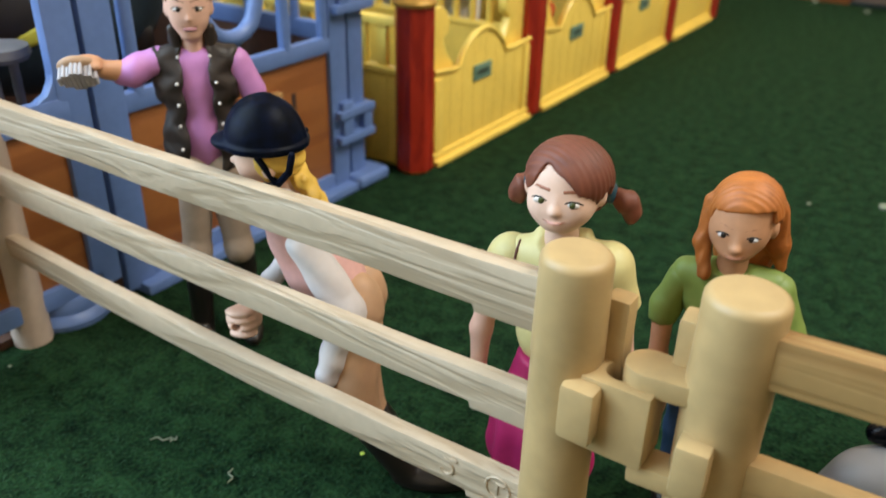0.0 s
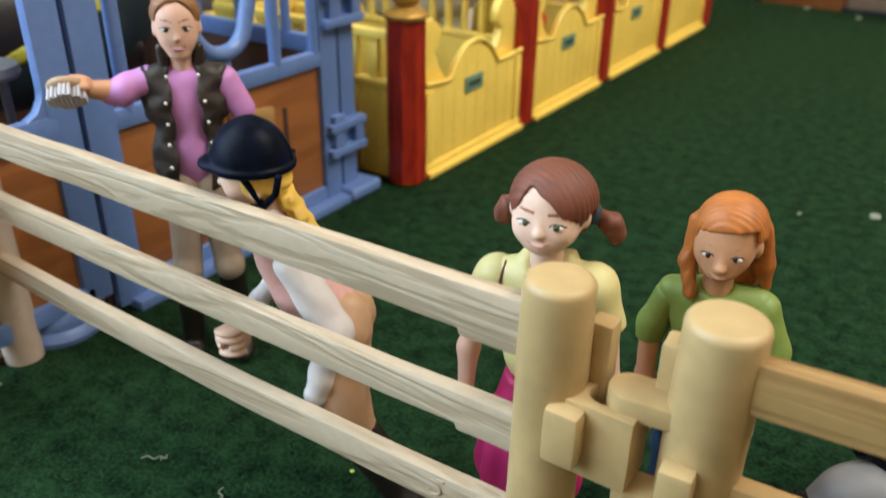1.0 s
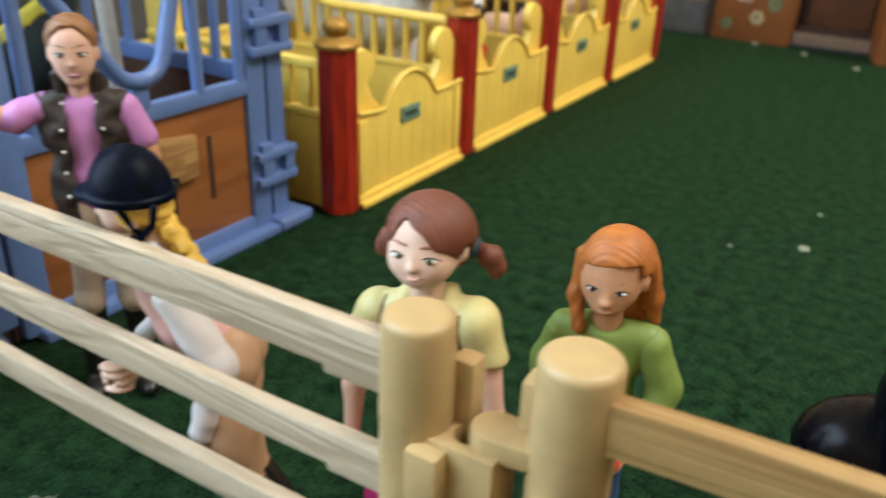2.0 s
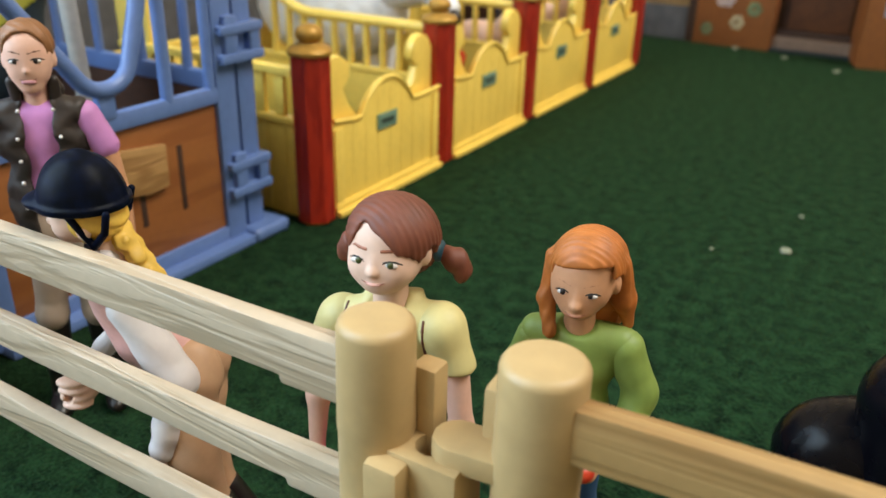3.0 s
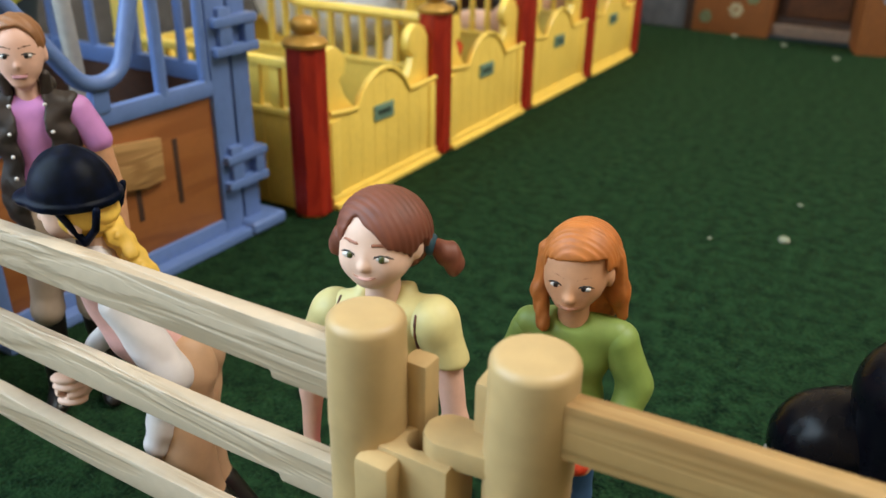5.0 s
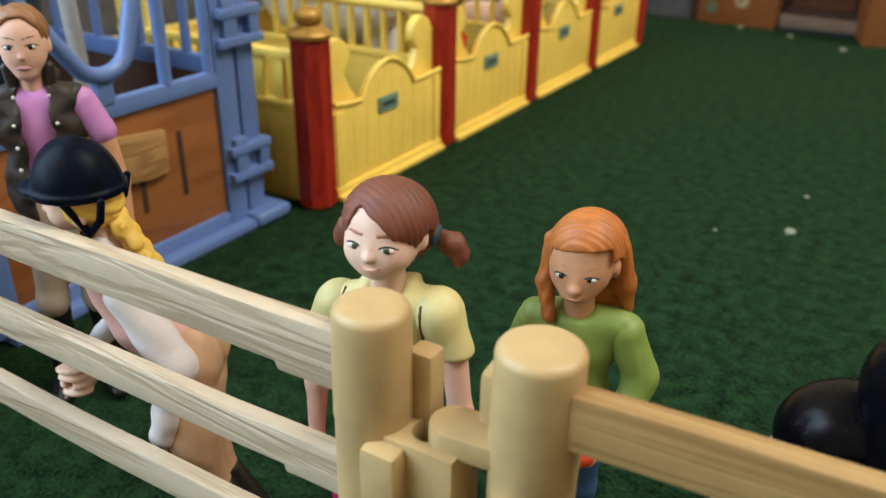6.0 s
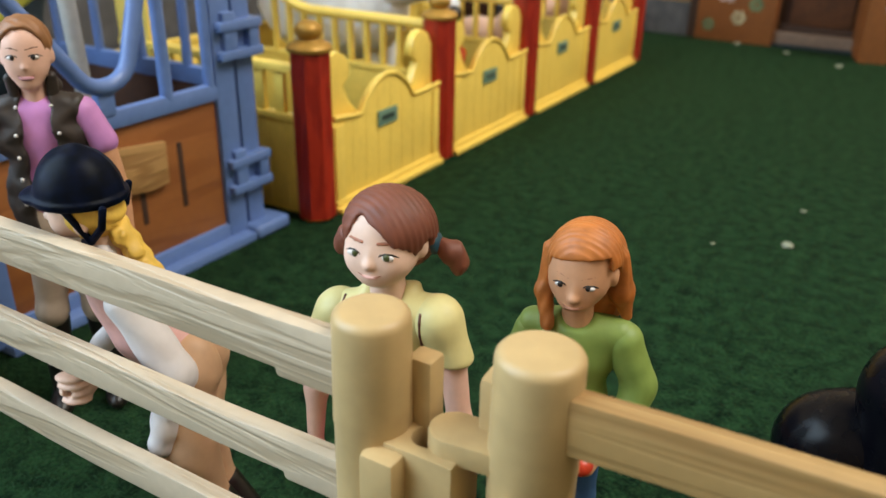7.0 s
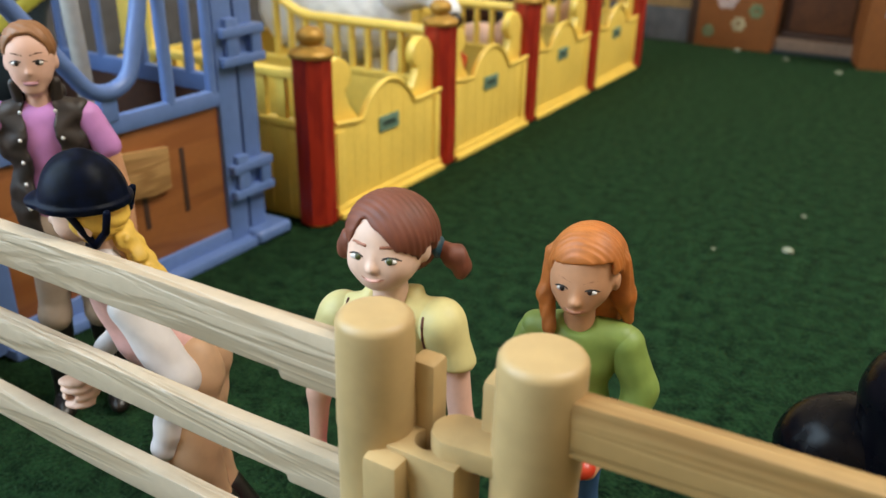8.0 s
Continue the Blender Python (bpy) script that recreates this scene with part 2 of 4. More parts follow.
def slab(outline, axis, lo, hi, bev=0.05, bm=None):
    """An outline of (u, v) pairs, pushed out from lo to hi along x (0) or y (1); v is z."""
    own = bmesh.new()
    def at(u, v, w):
        return (w, u, v) if axis == 0 else (u, w, v)
    f = own.faces.new([own.verts.new(at(u, v, lo)) for u, v in outline])
    got = bmesh.ops.extrude_face_region(own, geom=[f])
    shift = Vector((hi - lo, 0, 0)) if axis == 0 else Vector((0, hi - lo, 0))
    bmesh.ops.translate(own, vec=shift, verts=[g for g in got["geom"] if isinstance(g, bmesh.types.BMVert)])
    bmesh.ops.recalc_face_normals(own, faces=own.faces)
    if bev:
        sharp = [e for e in own.edges if len(e.link_faces) == 2 and e.calc_face_angle(0) > 1.0]
        bmesh.ops.bevel(own, geom=sharp, offset=bev, segments=2, profile=0.6, affect="EDGES", clamp_overlap=True)
    return merge(bm, own)


def disc_hull(x, y, z, rx, ry, rz, seg=24, bm=None):
    own = bmesh.new()
    bmesh.ops.create_uvsphere(own, u_segments=seg, v_segments=seg // 2, radius=1)
    own.transform(Matrix.Translation((x, y, z)) @ Matrix.Diagonal((rx, ry, rz, 1)))
    return merge(bm, own)


# ---- rounded solids for moulded figures: blended distance fields, meshed on a grid ----
def ell(c, r):
    c, r = np.array(c, float), np.array(r, float)
    def f(p):
        q = (p - c) / r
        k = np.sqrt((q * q).sum(-1)) + 1e-9
        g = np.sqrt(((q / r) ** 2).sum(-1)) + 1e-9
        return k * (k - 1) / g
    return f


def limb(a, b, ra, rb):
    a, b = np.array(a, float), np.array(b, float)
    def f(p):
        d = b - a
        t = np.clip(((p - a) @ d) / (d @ d), 0, 1)
        return np.sqrt(((p - a - t[..., None] * d) ** 2).sum(-1)) - (ra + (rb - ra) * t)
    return f


def flat(f, sx=1.0, sy=1.0, sz=1.0, c=(0, 0, 0)):
    """f squashed about c."""
    c, s = np.array(c, float), np.array((sx, sy, sz))
    return lambda p: f((p - c) / s + c) * s.min()


def join(k, *fs):
    def f(p):
        d = fs[0](p)
        for g in fs[1:]:
            e = g(p)
            h = np.clip(0.5 + 0.5 * (e - d) / k, 0, 1)
            d = e * (1 - h) + d * h - k * h * (1 - h)
        return d
    return f


def cut(f, g, k=0.05):
    def h(p):
        a, b = f(p), -g(p)
        t = np.clip(0.5 - 0.5 * (b - a) / k, 0, 1)
        return b * (1 - t) + a * t + k * t * (1 - t)
    return h


def both(f, g):
    return lambda p: np.maximum(f(p), g(p))


def half(axis, v, sign):
    """The half space on one side of a level plane."""
    return lambda p: sign * (p[..., axis] - v)


def rippled(f, depth, wave):
    return lambda p: f(p) + depth * wave(p)


def net(f, lo, hi, h):
    """A closed mesh of f = 0 inside the box lo..hi, with cells of h."""
    lo, hi = np.array(lo, float), np.array(hi, float)
    n = np.ceil((hi - lo) / h).astype(int) + 1
    g = np.stack(np.meshgrid(*[lo[i] + h * np.arange(n[i]) for i in range(3)], indexing="ij"), -1)
    v = f(g)
    s = v < 0
    c = [(a, b, d) for a in (0, 1) for b in (0, 1) for d in (0, 1)]
    def corner(q, o):
        return q[o[0]:n[0] - 1 + o[0], o[1]:n[1] - 1 + o[1], o[2]:n[2] - 1 + o[2]]
    count = sum(corner(s, o).astype(int) for o in c)
    live = (count > 0) & (count < 8)
    idx = -np.ones(live.shape, int)
    idx[live] = np.arange(live.sum())
    base = np.argwhere(live)
    tot, num = np.zeros((len(base), 3)), np.zeros(len(base))
    for i, a in enumerate(c):
        for b in c[i + 1:]:
            if sum(abs(p - q) for p, q in zip(a, b)) != 1:
                continue
            va, vb = corner(v, a)[live], corner(v, b)[live]
            hit = (va < 0) != (vb < 0)
            t = np.where(hit, va / np.where(hit, va - vb, 1), 0)
            p = np.array(a) + t[:, None] * (np.array(b) - np.array(a))
            tot += p * hit[:, None]
            num += hit
    verts = lo + h * (base + tot / num[:, None])
    quads = []
    for ax in range(3):
        u, w = (ax + 1) % 3, (ax + 2) % 3
        sl = [slice(None)] * 3
        sl2 = [slice(None)] * 3
        sl[ax], sl2[ax] = slice(0, -1), slice(1, None)
        a, b = s[tuple(sl)], s[tuple(sl2)]
        e = np.argwhere(a != b)
        e = e[(e[:, u] > 0) & (e[:, w] > 0) & (e[:, u] < n[u] - 1) & (e[:, w] < n[w] - 1)]
        inside = a[tuple(e.T)]
        def cell(du, dw):
            q = e.copy()
            q[:, u] -= du
            q[:, w] -= dw
            return idx[tuple(q.T)]
        q = np.stack([cell(1, 1), cell(0, 1), cell(0, 0), cell(1, 0)], 1)
        q[~inside] = q[~inside][:, ::-1]
        quads.append(q)
    return verts, np.concatenate(quads)


def figure(name, pieces, x, y, turn, label, category, z=0.0):
    """One mesh out of (material, field, low corner, high corner, cell) pieces."""
    me = bpy.data.meshes.new(name)
    vs, fs, ms, mats = [], [], [], []
    total = 0
    for m, f, lo, hi, h in pieces:
        v, q = net(f, lo, hi, h)
        if m not in mats:
            mats.append(m)
        vs.append(v * CM)
        fs.append(q + total)
        ms.append(np.full(len(q), mats.index(m)))
        total += len(v)
    me.from_pydata(np.concatenate(vs).tolist(), [], np.concatenate(fs).tolist())
    for m in mats:
        me.materials.append(m)
    me.polygons.foreach_set("material_index", np.concatenate(ms).astype(np.int32))
    me.shade_smooth()
    me.update()
    ob = new(name, me)
    ob.matrix_basis = pose(x * CM, y * CM, z * CM, 0, 0, turn)
    return tagged(ob, label, category)


# ---- the room and the floor ----
RX0, RX1, RY0, RY1, RH = WEST_X * 100, 190, -130, 190, 245
tagged(part("floor", box(RX0, RX1, RY0, RY1, -4, 0, 0), M_FELT), "dark green felt mat covering the floor", "floor", kind="structure")
tagged(part("ceiling", box(RX0, RX1, RY0, RY1, RH, RH + 6, 0), M_CEIL), "plain white ceiling", "ceiling", kind="structure")
tagged(part("wall_north", box(RX0, RX1, RY1, RY1 + 8, -4, RH, 0), M_WALL), "plain painted wall", "wall", kind="structure")
west = box(RX0 - 8, RX0, RY0, WIN_W0 * 100, -4, RH, 0)
box(RX0 - 8, RX0, WIN_W1 * 100, RY1, -4, RH, 0, bm=west)
box(RX0 - 8, RX0, WIN_W0 * 100, WIN_W1 * 100, -4, WIN_WZ0 * 100, 0, bm=west)
box(RX0 - 8, RX0, WIN_W0 * 100, WIN_W1 * 100, WIN_WZ1 * 100, RH, 0, bm=west)
tagged(part("wall_west", west, M_WALL), "plain painted wall with a window opening", "wall", kind="structure")
tagged(part("wall_east", box(RX1, RX1 + 8, RY0, RY1, -4, RH, 0), M_WALL), "plain painted wall", "wall", kind="structure")
tagged(part("wall_south", box(RX0, RX1, RY0 - 8, RY0, -4, RH, 0), M_WALL), "plain painted wall", "wall", kind="structure")


# ---- the beige toy fence ----
def fence_rail(x0, x1, z_at_x0, z_at_x1, h0, h1, y=0.0, depth=0.42, step=None, bow=0.0):
    """A rail from x0 to x1, z given at its lower edge; step: where its lower edge drops beside the post."""
    n = 40
    low, top = [], []
    for k in range(n + 1):
        t = k / n
        x = x0 + (x1 - x0) * t
        sag = bow * 4 * t * (1 - t)
        z = z_at_x0 + (z_at_x1 - z_at_x0) * t - sag
        wob = 0.03 * noise.noise((x * 0.45, z_at_x0, 0))
        if step is not None and low and low[-1][0] < step <= x:
            zs = low[-1][1]
            low += [(step, zs), (step + 0.03, zs - 0.15)]
        low.append((x, z + wob - (0.15 if step is not None and x > step else 0)))
        top.append((x, z + h0 + (h1 - h0) * t + wob))
    return slab(low + top[::-1], 1, y - depth / 2, y + depth / 2, 0.1)


def post(name, x, y, top, r0, r1, parent, m=M_POST):
    b = 0.16
    prof = [(r0, 0), (r0, 0.4), (r1 + (r0 - r1) * 0.35, top * 0.6), (r1 + 0.015, top * 0.78), (r1 + 0.03, top * 0.785), (r1, top - 0.35)]
    prof += [(r1 - b + b * math.cos(a), top - b + b * math.sin(a)) for a in (0, 0.4, 0.8, 1.2, 1.57)]
    prof.append((0.05, top + 0.012))
    return part(name, lathe(prof, x, y, 40), m, parent)


FY = 13.5
left = thing("fence_panel", 0, FY, 0, 0, "beige plastic toy fence panel with three wood-grain rails", "fence", "toy fence panels")
post("post", -20.8, 0.0, 9.1, 0.6, 0.56, left, M_POST_DAYLIT)
post("post", -2.2, 0.0, 9.12, 0.68, 0.62, left)
for z0, z1, h0, h1, bow in ((7.52, 7.63, 0.84, 0.98, 0.05), (5.46, 5.45, 0.74, 0.74, 0.13), (3.36, 3.16, 0.68, 0.8, 0.2)):
    part("rail", fence_rail(-20.75, -2.3, z0, z1, h0, h1, -0.12, 0.38, step=-4.0, bow=bow), M_RAIL, left)
# moulded marks on the lowest rail: a raised curl and a sunk round dial
curl = [(-4.44 + 0.17 * math.cos(q), -0.315, 3.52 + 0.17 * math.sin(q)) for q in np.linspace(-2.6, 1.2, 12)]
part("moulded_curl", tube(curl + [(-4.5, -0.315, 3.72)], 0.035, 6), M_RAIL, left)
part("moulded_tick", box(-4.36, -4.18, -0.35, -0.28, 3.74, 3.81, 0.02), M_RAIL, left)
dial = [(-3.22 + 0.27 * math.cos(q), -0.315, 3.6 + 0.27 * math.sin(q)) for q in np.linspace(0, 2 * math.pi, 25)]
part("dial_ring", tube(dial, 0.03, 6), M_RAIL, left)
part("dial_tick", box(-3.26, -3.2, -0.34, -0.28, 3.45, 3.7, 0.02), M_RAIL, left)
part("dial_tick", box(-3.26, -3.06, -0.34, -0.28, 3.68, 3.74, 0.02), M_RAIL, left)
# hinge pieces of the panel
part("hinge_tab", box(-1.75, -1.28, 0.25, 0.7, 6.3, 8.3, 0.1), M_POST, left)
# the latch block has a round hole right through it
bore = [(-1.2 + 0.27 * math.cos(q), 0.08 + 0.27 * math.sin(q)) for q in np.linspace(math.pi / 2 - 0.2, -1.5 * math.pi + 0.2, 24)]
br = slab([(-1.9, -0.42), (-0.5, -0.42), (-0.5, 0.45), (-1.14, 0.45)] + bore + [(-1.26, 0.45), (-1.9, 0.45)], 1, 5.6, 7.1, 0.03)
br.transform(Matrix(((1, 0, 0, 0), (0, 0, 1, 0), (0, 1, 0, 0), (0, 0, 0, 1))))
part("latch_block", br, M_POST, left)
part("front_lug", box(-1.97, -1.32, -0.78, -0.3, 5.9, 7.02, 0.12), M_POST, left)

right = thing("fence_panel", 0.47, 13.83, 0, 4.5, "beige plastic toy fence panel joined to the next panel", "fence", "toy fence panels")
post("post", 0, 0, 9.12, 0.70, 0.66, right)
for z0, h in ((7.72, 0.95), (5.4, 0.86), (3.1, 0.84)):
    part("rail", fence_rail(0.1, 18.6, z0, z0, h, h, -0.14, bow=0.05), M_RAIL_SHADED, right)
post("post", 18.7, 0, 9.1, 0.70, 0.66, right)
part("hinge_tab", box(-0.95, -0.4, 0.05, 0.6, 6.6, 8.3, 0.1), M_POST, right)
tongue = slab([(-1.25 - 0.42 * math.cos(a), -0.08 + 0.42 * math.sin(a)) for a in np.linspace(-math.pi / 2, math.pi / 2, 14)] + [(-0.4, 0.3), (-0.4, -0.46)], 1, 0, 0.42, 0.08)
tongue.transform(Matrix(((1, 0, 0, 0), (0, 0, 1, 0.0), (0, 1, 0, 7.0), (0, 0, 0, 1))))
part("latch_tongue", tongue, M_POST, right)
part("front_lug", box(-0.5, 0.08, -1.0, -0.45, 5.6, 6.65, 0.12), M_POST, right)
part("lower_tongue", box(-1.3, -0.35, -0.55, 0.1, 5.15, 5.6, 0.12), M_POST, right)


# the next panel begins beside the far post
next_panel = thing("fence_panel", -22.2, 13.1, 0, 150, "pale beige plastic toy fence panel at the stable", "fence", "toy fence panels")
post("post", 0, 0, 9.1, 0.6, 0.56, next_panel, M_POST_DAYLIT)
for z0 in (7.5, 5.45, 3.3):
    part("rail", fence_rail(0.1, 9.0, z0, z0, 0.78, 0.78, 0.0, 0.38), M_RAIL, next_panel)
post("post", 9.0, 0, 9.1, 0.6, 0.56, next_panel, M_POST_DAYLIT)


# ---- the blue and brown toy stable ----
SX = -20.55
stable = thing("toy_stable", SX, 0, 0, 0, "blue-grey plastic toy stable with brown boards and bars", "toy stable")


def bar(name, pts, r=0.26):
    return part(name, tube(pts, r, 12), M_BLUE, stable)


part("board", box(-0.25, -0.08, 17.6, 28.4, 0.9, 6.6, 0.02), M_BROWN, stable, "brown wood-grain board")
part("base_rail", box(-0.35, 0.1, 17.2, 28.6, 0.35, 1.0, 0.1), M_BLUE, stable)
part("foot", box(-0.5, 0.7, 17.4, 31.0, 0.0, 0.42, 0.12), M_BLUE, stable)
part("top_rail", box(-0.35, 0.12, 18.0, 28.4, 6.45, 7.15, 0.16), M_BLUE, stable)
part("corner_post", box(-0.4, 0.15, 28.05, 29.15, 0.3, 16, 0.14), M_BLUE, stable)
part("corner_post", box(-0.5, 0.05, 29.35, 30.35, 0.3, 16, 0.14), M_BLUE, stable)
# solid strip; the shade between the posts is put into its dark colour
part("joint_strip", box(-0.5, -0.2, 28.9, 29.6, 0.3, 16, 0.02), M_SLOT, stable, "dark strip painting the shade of the gap between two posts")
for z in (2.3, 8.0):
    part("clip", box(-0.2, 0.5, 28.2, 30.6, z, z + 0.4, 0.1), M_BLUE, stable)
    part("clip", box(-0.2, 0.5, 28.2, 30.6, z + 1.15, z + 1.55, 0.1), M_BLUE, stable)
    part("clip_pin", box(0.0, 0.42, 28.5, 29.2, z + 0.2, z + 1.9, 0.1), M_BLUE, stable)
    part("clip_pin", box(0.0, 0.42, 29.9, 30.5, z + 0.3, z + 1.4, 0.1), M_BLUE, stable)
part("foot_pad", box(-0.7, 0.85, 29.0, 31.15, 0, 0.62, 0.25, 4), M_BLUE, stable)
# sign board, and dark strips on the board for the shade in its slots
sg = slab([(22.9, 5.75), (25.15, 5.5), (25.1, 3.85), (24.2, 3.75), (23.2, 3.9)], 0, -0.08, 0.2, 0.05)
part("sign_board", sg, M_TAN, stable, "small tan wood-grain sign board")
part("slot", box(-0.1, -0.06, 25.85, 26.1, 2.5, 5.2, 0.01), M_SLOT, stable, "narrow dark strip painting the shade in a slot")
part("slot", box(-0.1, -0.06, 23.83, 24.08, 2.4, 3.8, 0.01), M_SLOT, stable, "narrow dark strip painting the shade in a slot")
# bars and the bent feeding hoop
for y in (18.7, 25.7):
    bar("bar", [(-0.1, y, 7.0), (-0.1, y, 16)], 0.25)
bar("bar", [(-0.1, 27.9, 7.0), (-0.1, 27.9, 16)], 0.22)
hoop = [(0.1, 16.9, 16), (0.1, 19.6, 11.6), (0.1, 21.4, 9.2)]
for k in range(2, 12):
    a = math.pi + math.pi * k / 12
    hoop.append((0.1, 22.9 + 1.15 * math.cos(a), 9.0 + 0.95 * math.sin(a)))
hoop.append((0.1, 24.6, 10.6))
hoop.append((0.1, 25.2, 13.0))
bar("hoop", hoop, 0.3)
part("hoop_stay", box(-0.2, 0.2, 22.5, 23.2, 7.0, 8.2, 0.1), M_BLUE, stable)
# door side
part("door_post", box(-0.3, 0.2, 16.95, 18.1, 0.2, 16, 0.14), M_BLUE, stable)
part("joint_strip", box(-0.4, -0.1, 16.7, 17.1, 0.2, 16, 0.02), M_SLOT, stable, "dark strip painting the shade of the gap between two posts")
door = part("half_door", box(-0.25, 0.2, 15.75, 16.8, 0.9, 16, 0.14), M_BLUE, stable)
part("door_top", box(-0.25, 0.22, 8.0, 16.2, 6.75, 7.6, 0.2), M_BLUE, door)
part("door_foot", box(-0.25, 0.2, 8.0, 16.2, 0.9, 1.6, 0.12), M_BLUE, door)
part("door_board", box(-0.2, -0.02, 8.2, 15.9, 1.4, 6.9, 0.02), M_BROWN, door, "brown wood-grain board")
fil = [(15.0, 7.5), (15.8, 7.5), (15.8, 8.6), (15.72, 8.1), (15.5, 7.75)]
part("door_corner", slab(fil, 0, -0.2, 0.15, 0.02), M_BLUE, door)
part("turning_foot", lathe([(1.45, 0), (1.5, 0.2), (1.4, 0.42), (1.28, 0.5), (1.32, 0.75), (1.2, 1.0), (0.7, 1.1)], -0.9, 15.2, 36), M_BLUE, stable, "round blue foot under the door")
# back and inside of the stable; inner shade is put into the boards' colour
part("stable_floor", box(-16, -0.4, 8, 31, 0.0, 0.3, 0.02), M_SHADOWBOX, stable, "brown floor board darkened in colour for the shade inside")
part("back_board", box(-16.2, -16, 8, 31, 0.3, 7.0, 0.02), M_SHADOWBOX, stable, "brown back board darkened in colour for the shade inside")
part("back_rail", box(-16.3, -15.8, 8, 31, 7.0, 7.8, 0.1), M_BLUE, stable)
for y in (10, 14, 18, 22, 26, 30):
    part("back_bar", tube([(-16, y, 7.5), (-16, y, 16)], 0.25, 10), M_BLUE, stable)
part("side_rail", box(-16, -0.4, 30.2, 30.7, 6.2, 7.0, 0.1), M_BLUE, stable)
part("inner_pole", tube([(-3.6, 24.3, 0.3), (-3.5, 24.6, 7.6), (-3.4, 24.2, 16)], 0.32, 12), M_PALEGREY, stable, "pale grey upright pole")
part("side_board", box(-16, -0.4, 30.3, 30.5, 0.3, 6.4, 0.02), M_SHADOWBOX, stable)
for x in (-13, -10, -7, -4):
    part("side_bar", tube([(x, 30.4, 6.8), (x, 30.4, 16)], 0.22, 10), M_BLUE, stable)

# ---- the yellow toy stalls ----
FX, PITCH, Y0 = -18.85, 10.93, 32.65


def red_post(k):
    y = Y0 + PITCH * k
    p = thing("stall_post", -19.35, y, 0, 0, "dark red post with a gold ball finial", "post", "red stall posts")
    b = bmesh.new()
    prof = [(0.92, 0.15), (0.92, 7.9)]
    part("shaft", lathe(prof, 0, 0, 8, b), M_RED, p, smooth=False).data.transform(Matrix.Rotation(math.pi / 8, 4, "Z"))
    part("foot", lathe([(0.75, 0), (0.75, 0.2)], 0, 0, 8), M_GOLD, p)
    cap = lathe([(1.0, 7.9), (1.02, 8.05), (0.9, 8.2), (0.62, 8.28), (0.5, 8.4)] + [(0.62 * math.cos(a), 8.75 + 0.45 * math.sin(a)) for a in np.linspace(-0.9, 1.5, 9)], 0, 0, 24)
    part("cap", cap, M_GOLD, p, "gold painted ball cap")


def stall_gate(k):
    """One gate between two posts, with its arched top and little plate."""
    a = Y0 + PITCH * k + 0.75
    w = PITCH - 1.5
    g = thing("stall_gate", FX, a, 0, 0, "yellow plastic stall gate with an arched top", "gate", "yellow stall gates")
    out = [(0, 0.1), (w, 0.1), (w, 4.55), (7.4, 4.45)]
    for i in range(13):
        t = i / 12
        out.append((6.75 - 4.5 * t, 4.5 + 1.5 * math.sin(math.pi * t) ** 0.75))
    out += [(1.6, 4.5), (0, 4.7)]
    part("gate_board", slab(out, 0, -0.3, 0, 0.06), M_YELLOW, g)
    lip = [(0.08, 0.1, 4.68), (0.08, 1.6, 4.5)] + [(0.08, 2.25 + 4.5 * i / 12, 4.5 + 1.5 * math.sin(math.pi * i / 12) ** 0.75) for i in range(13)] + [(0.08, 7.4, 4.45), (0.08, w, 4.55)]
    part("gate_lip", tube([(0.0, u, v) for _, u, v in lip], 0.13, 8), M_YELLOW, g)
    part("gate_foot", box(-0.3, 0.42, 0, w, 0, 0.3, 0.1), M_YELLOW, g)
    part("gate_skirting", box(-0.3, 0.16, 0, w, 0.3, 0.62, 0.08), M_YELLOW, g)
    for u in (0.1, w - 0.75):
        part("gate_stile", box(0.0, 0.1, u, u + 0.65, 0.62, 4.3, 0.04), M_YELLOW, g)
    for i in range(9):
        y = 0.55 + i * (w - 1.1) / 8
        top = 4.2 if y < 2.2 or y > 6.8 else 4.3 + 1.2 * math.sin(math.pi * (y - 2.2) / 4.6)
        part("groove", box(0.0, 0.014, y - 0.035, y + 0.035, 0.7, top, 0.005), M_YELLOW, g)
    pl = part("name_plate", box(0.0, 0.09, 3.55, 5.25, 3.45, 4.25, 0.03), M_PLATE, g, "small green-grey plate")
    part("lettering_bar", box(0.085, 0.1, 3.85, 4.95, 3.72, 3.98, 0.0), M_PLATE_BAR, pl)
    # taller scrolled frame on both sides of the opening
    for m, y0 in ((1, 0.0), (-1, w)):
        pts = []
        for i in range(15):
            t = i / 14
            ang = math.pi * 1.15 * t
            pts.append((y0 + m * (1.1 + 0.95 * math.cos(math.pi - ang)), 6.6 + 0.9 * math.sin(ang)))
        shape = [(y0, 4.0), (y0, 6.7)] + pts[1:] + [(y0 + m * 1.5, 5.9), (y0 + m * 1.9, 5.1), (y0 + m * 2.6, 4.4), (y0 + m * 2.6, 4.0)]
        part("scroll", slab(shape if m > 0 else shape[::-1], 0, -0.95, -0.45, 0.1), M_YELLOW, g)


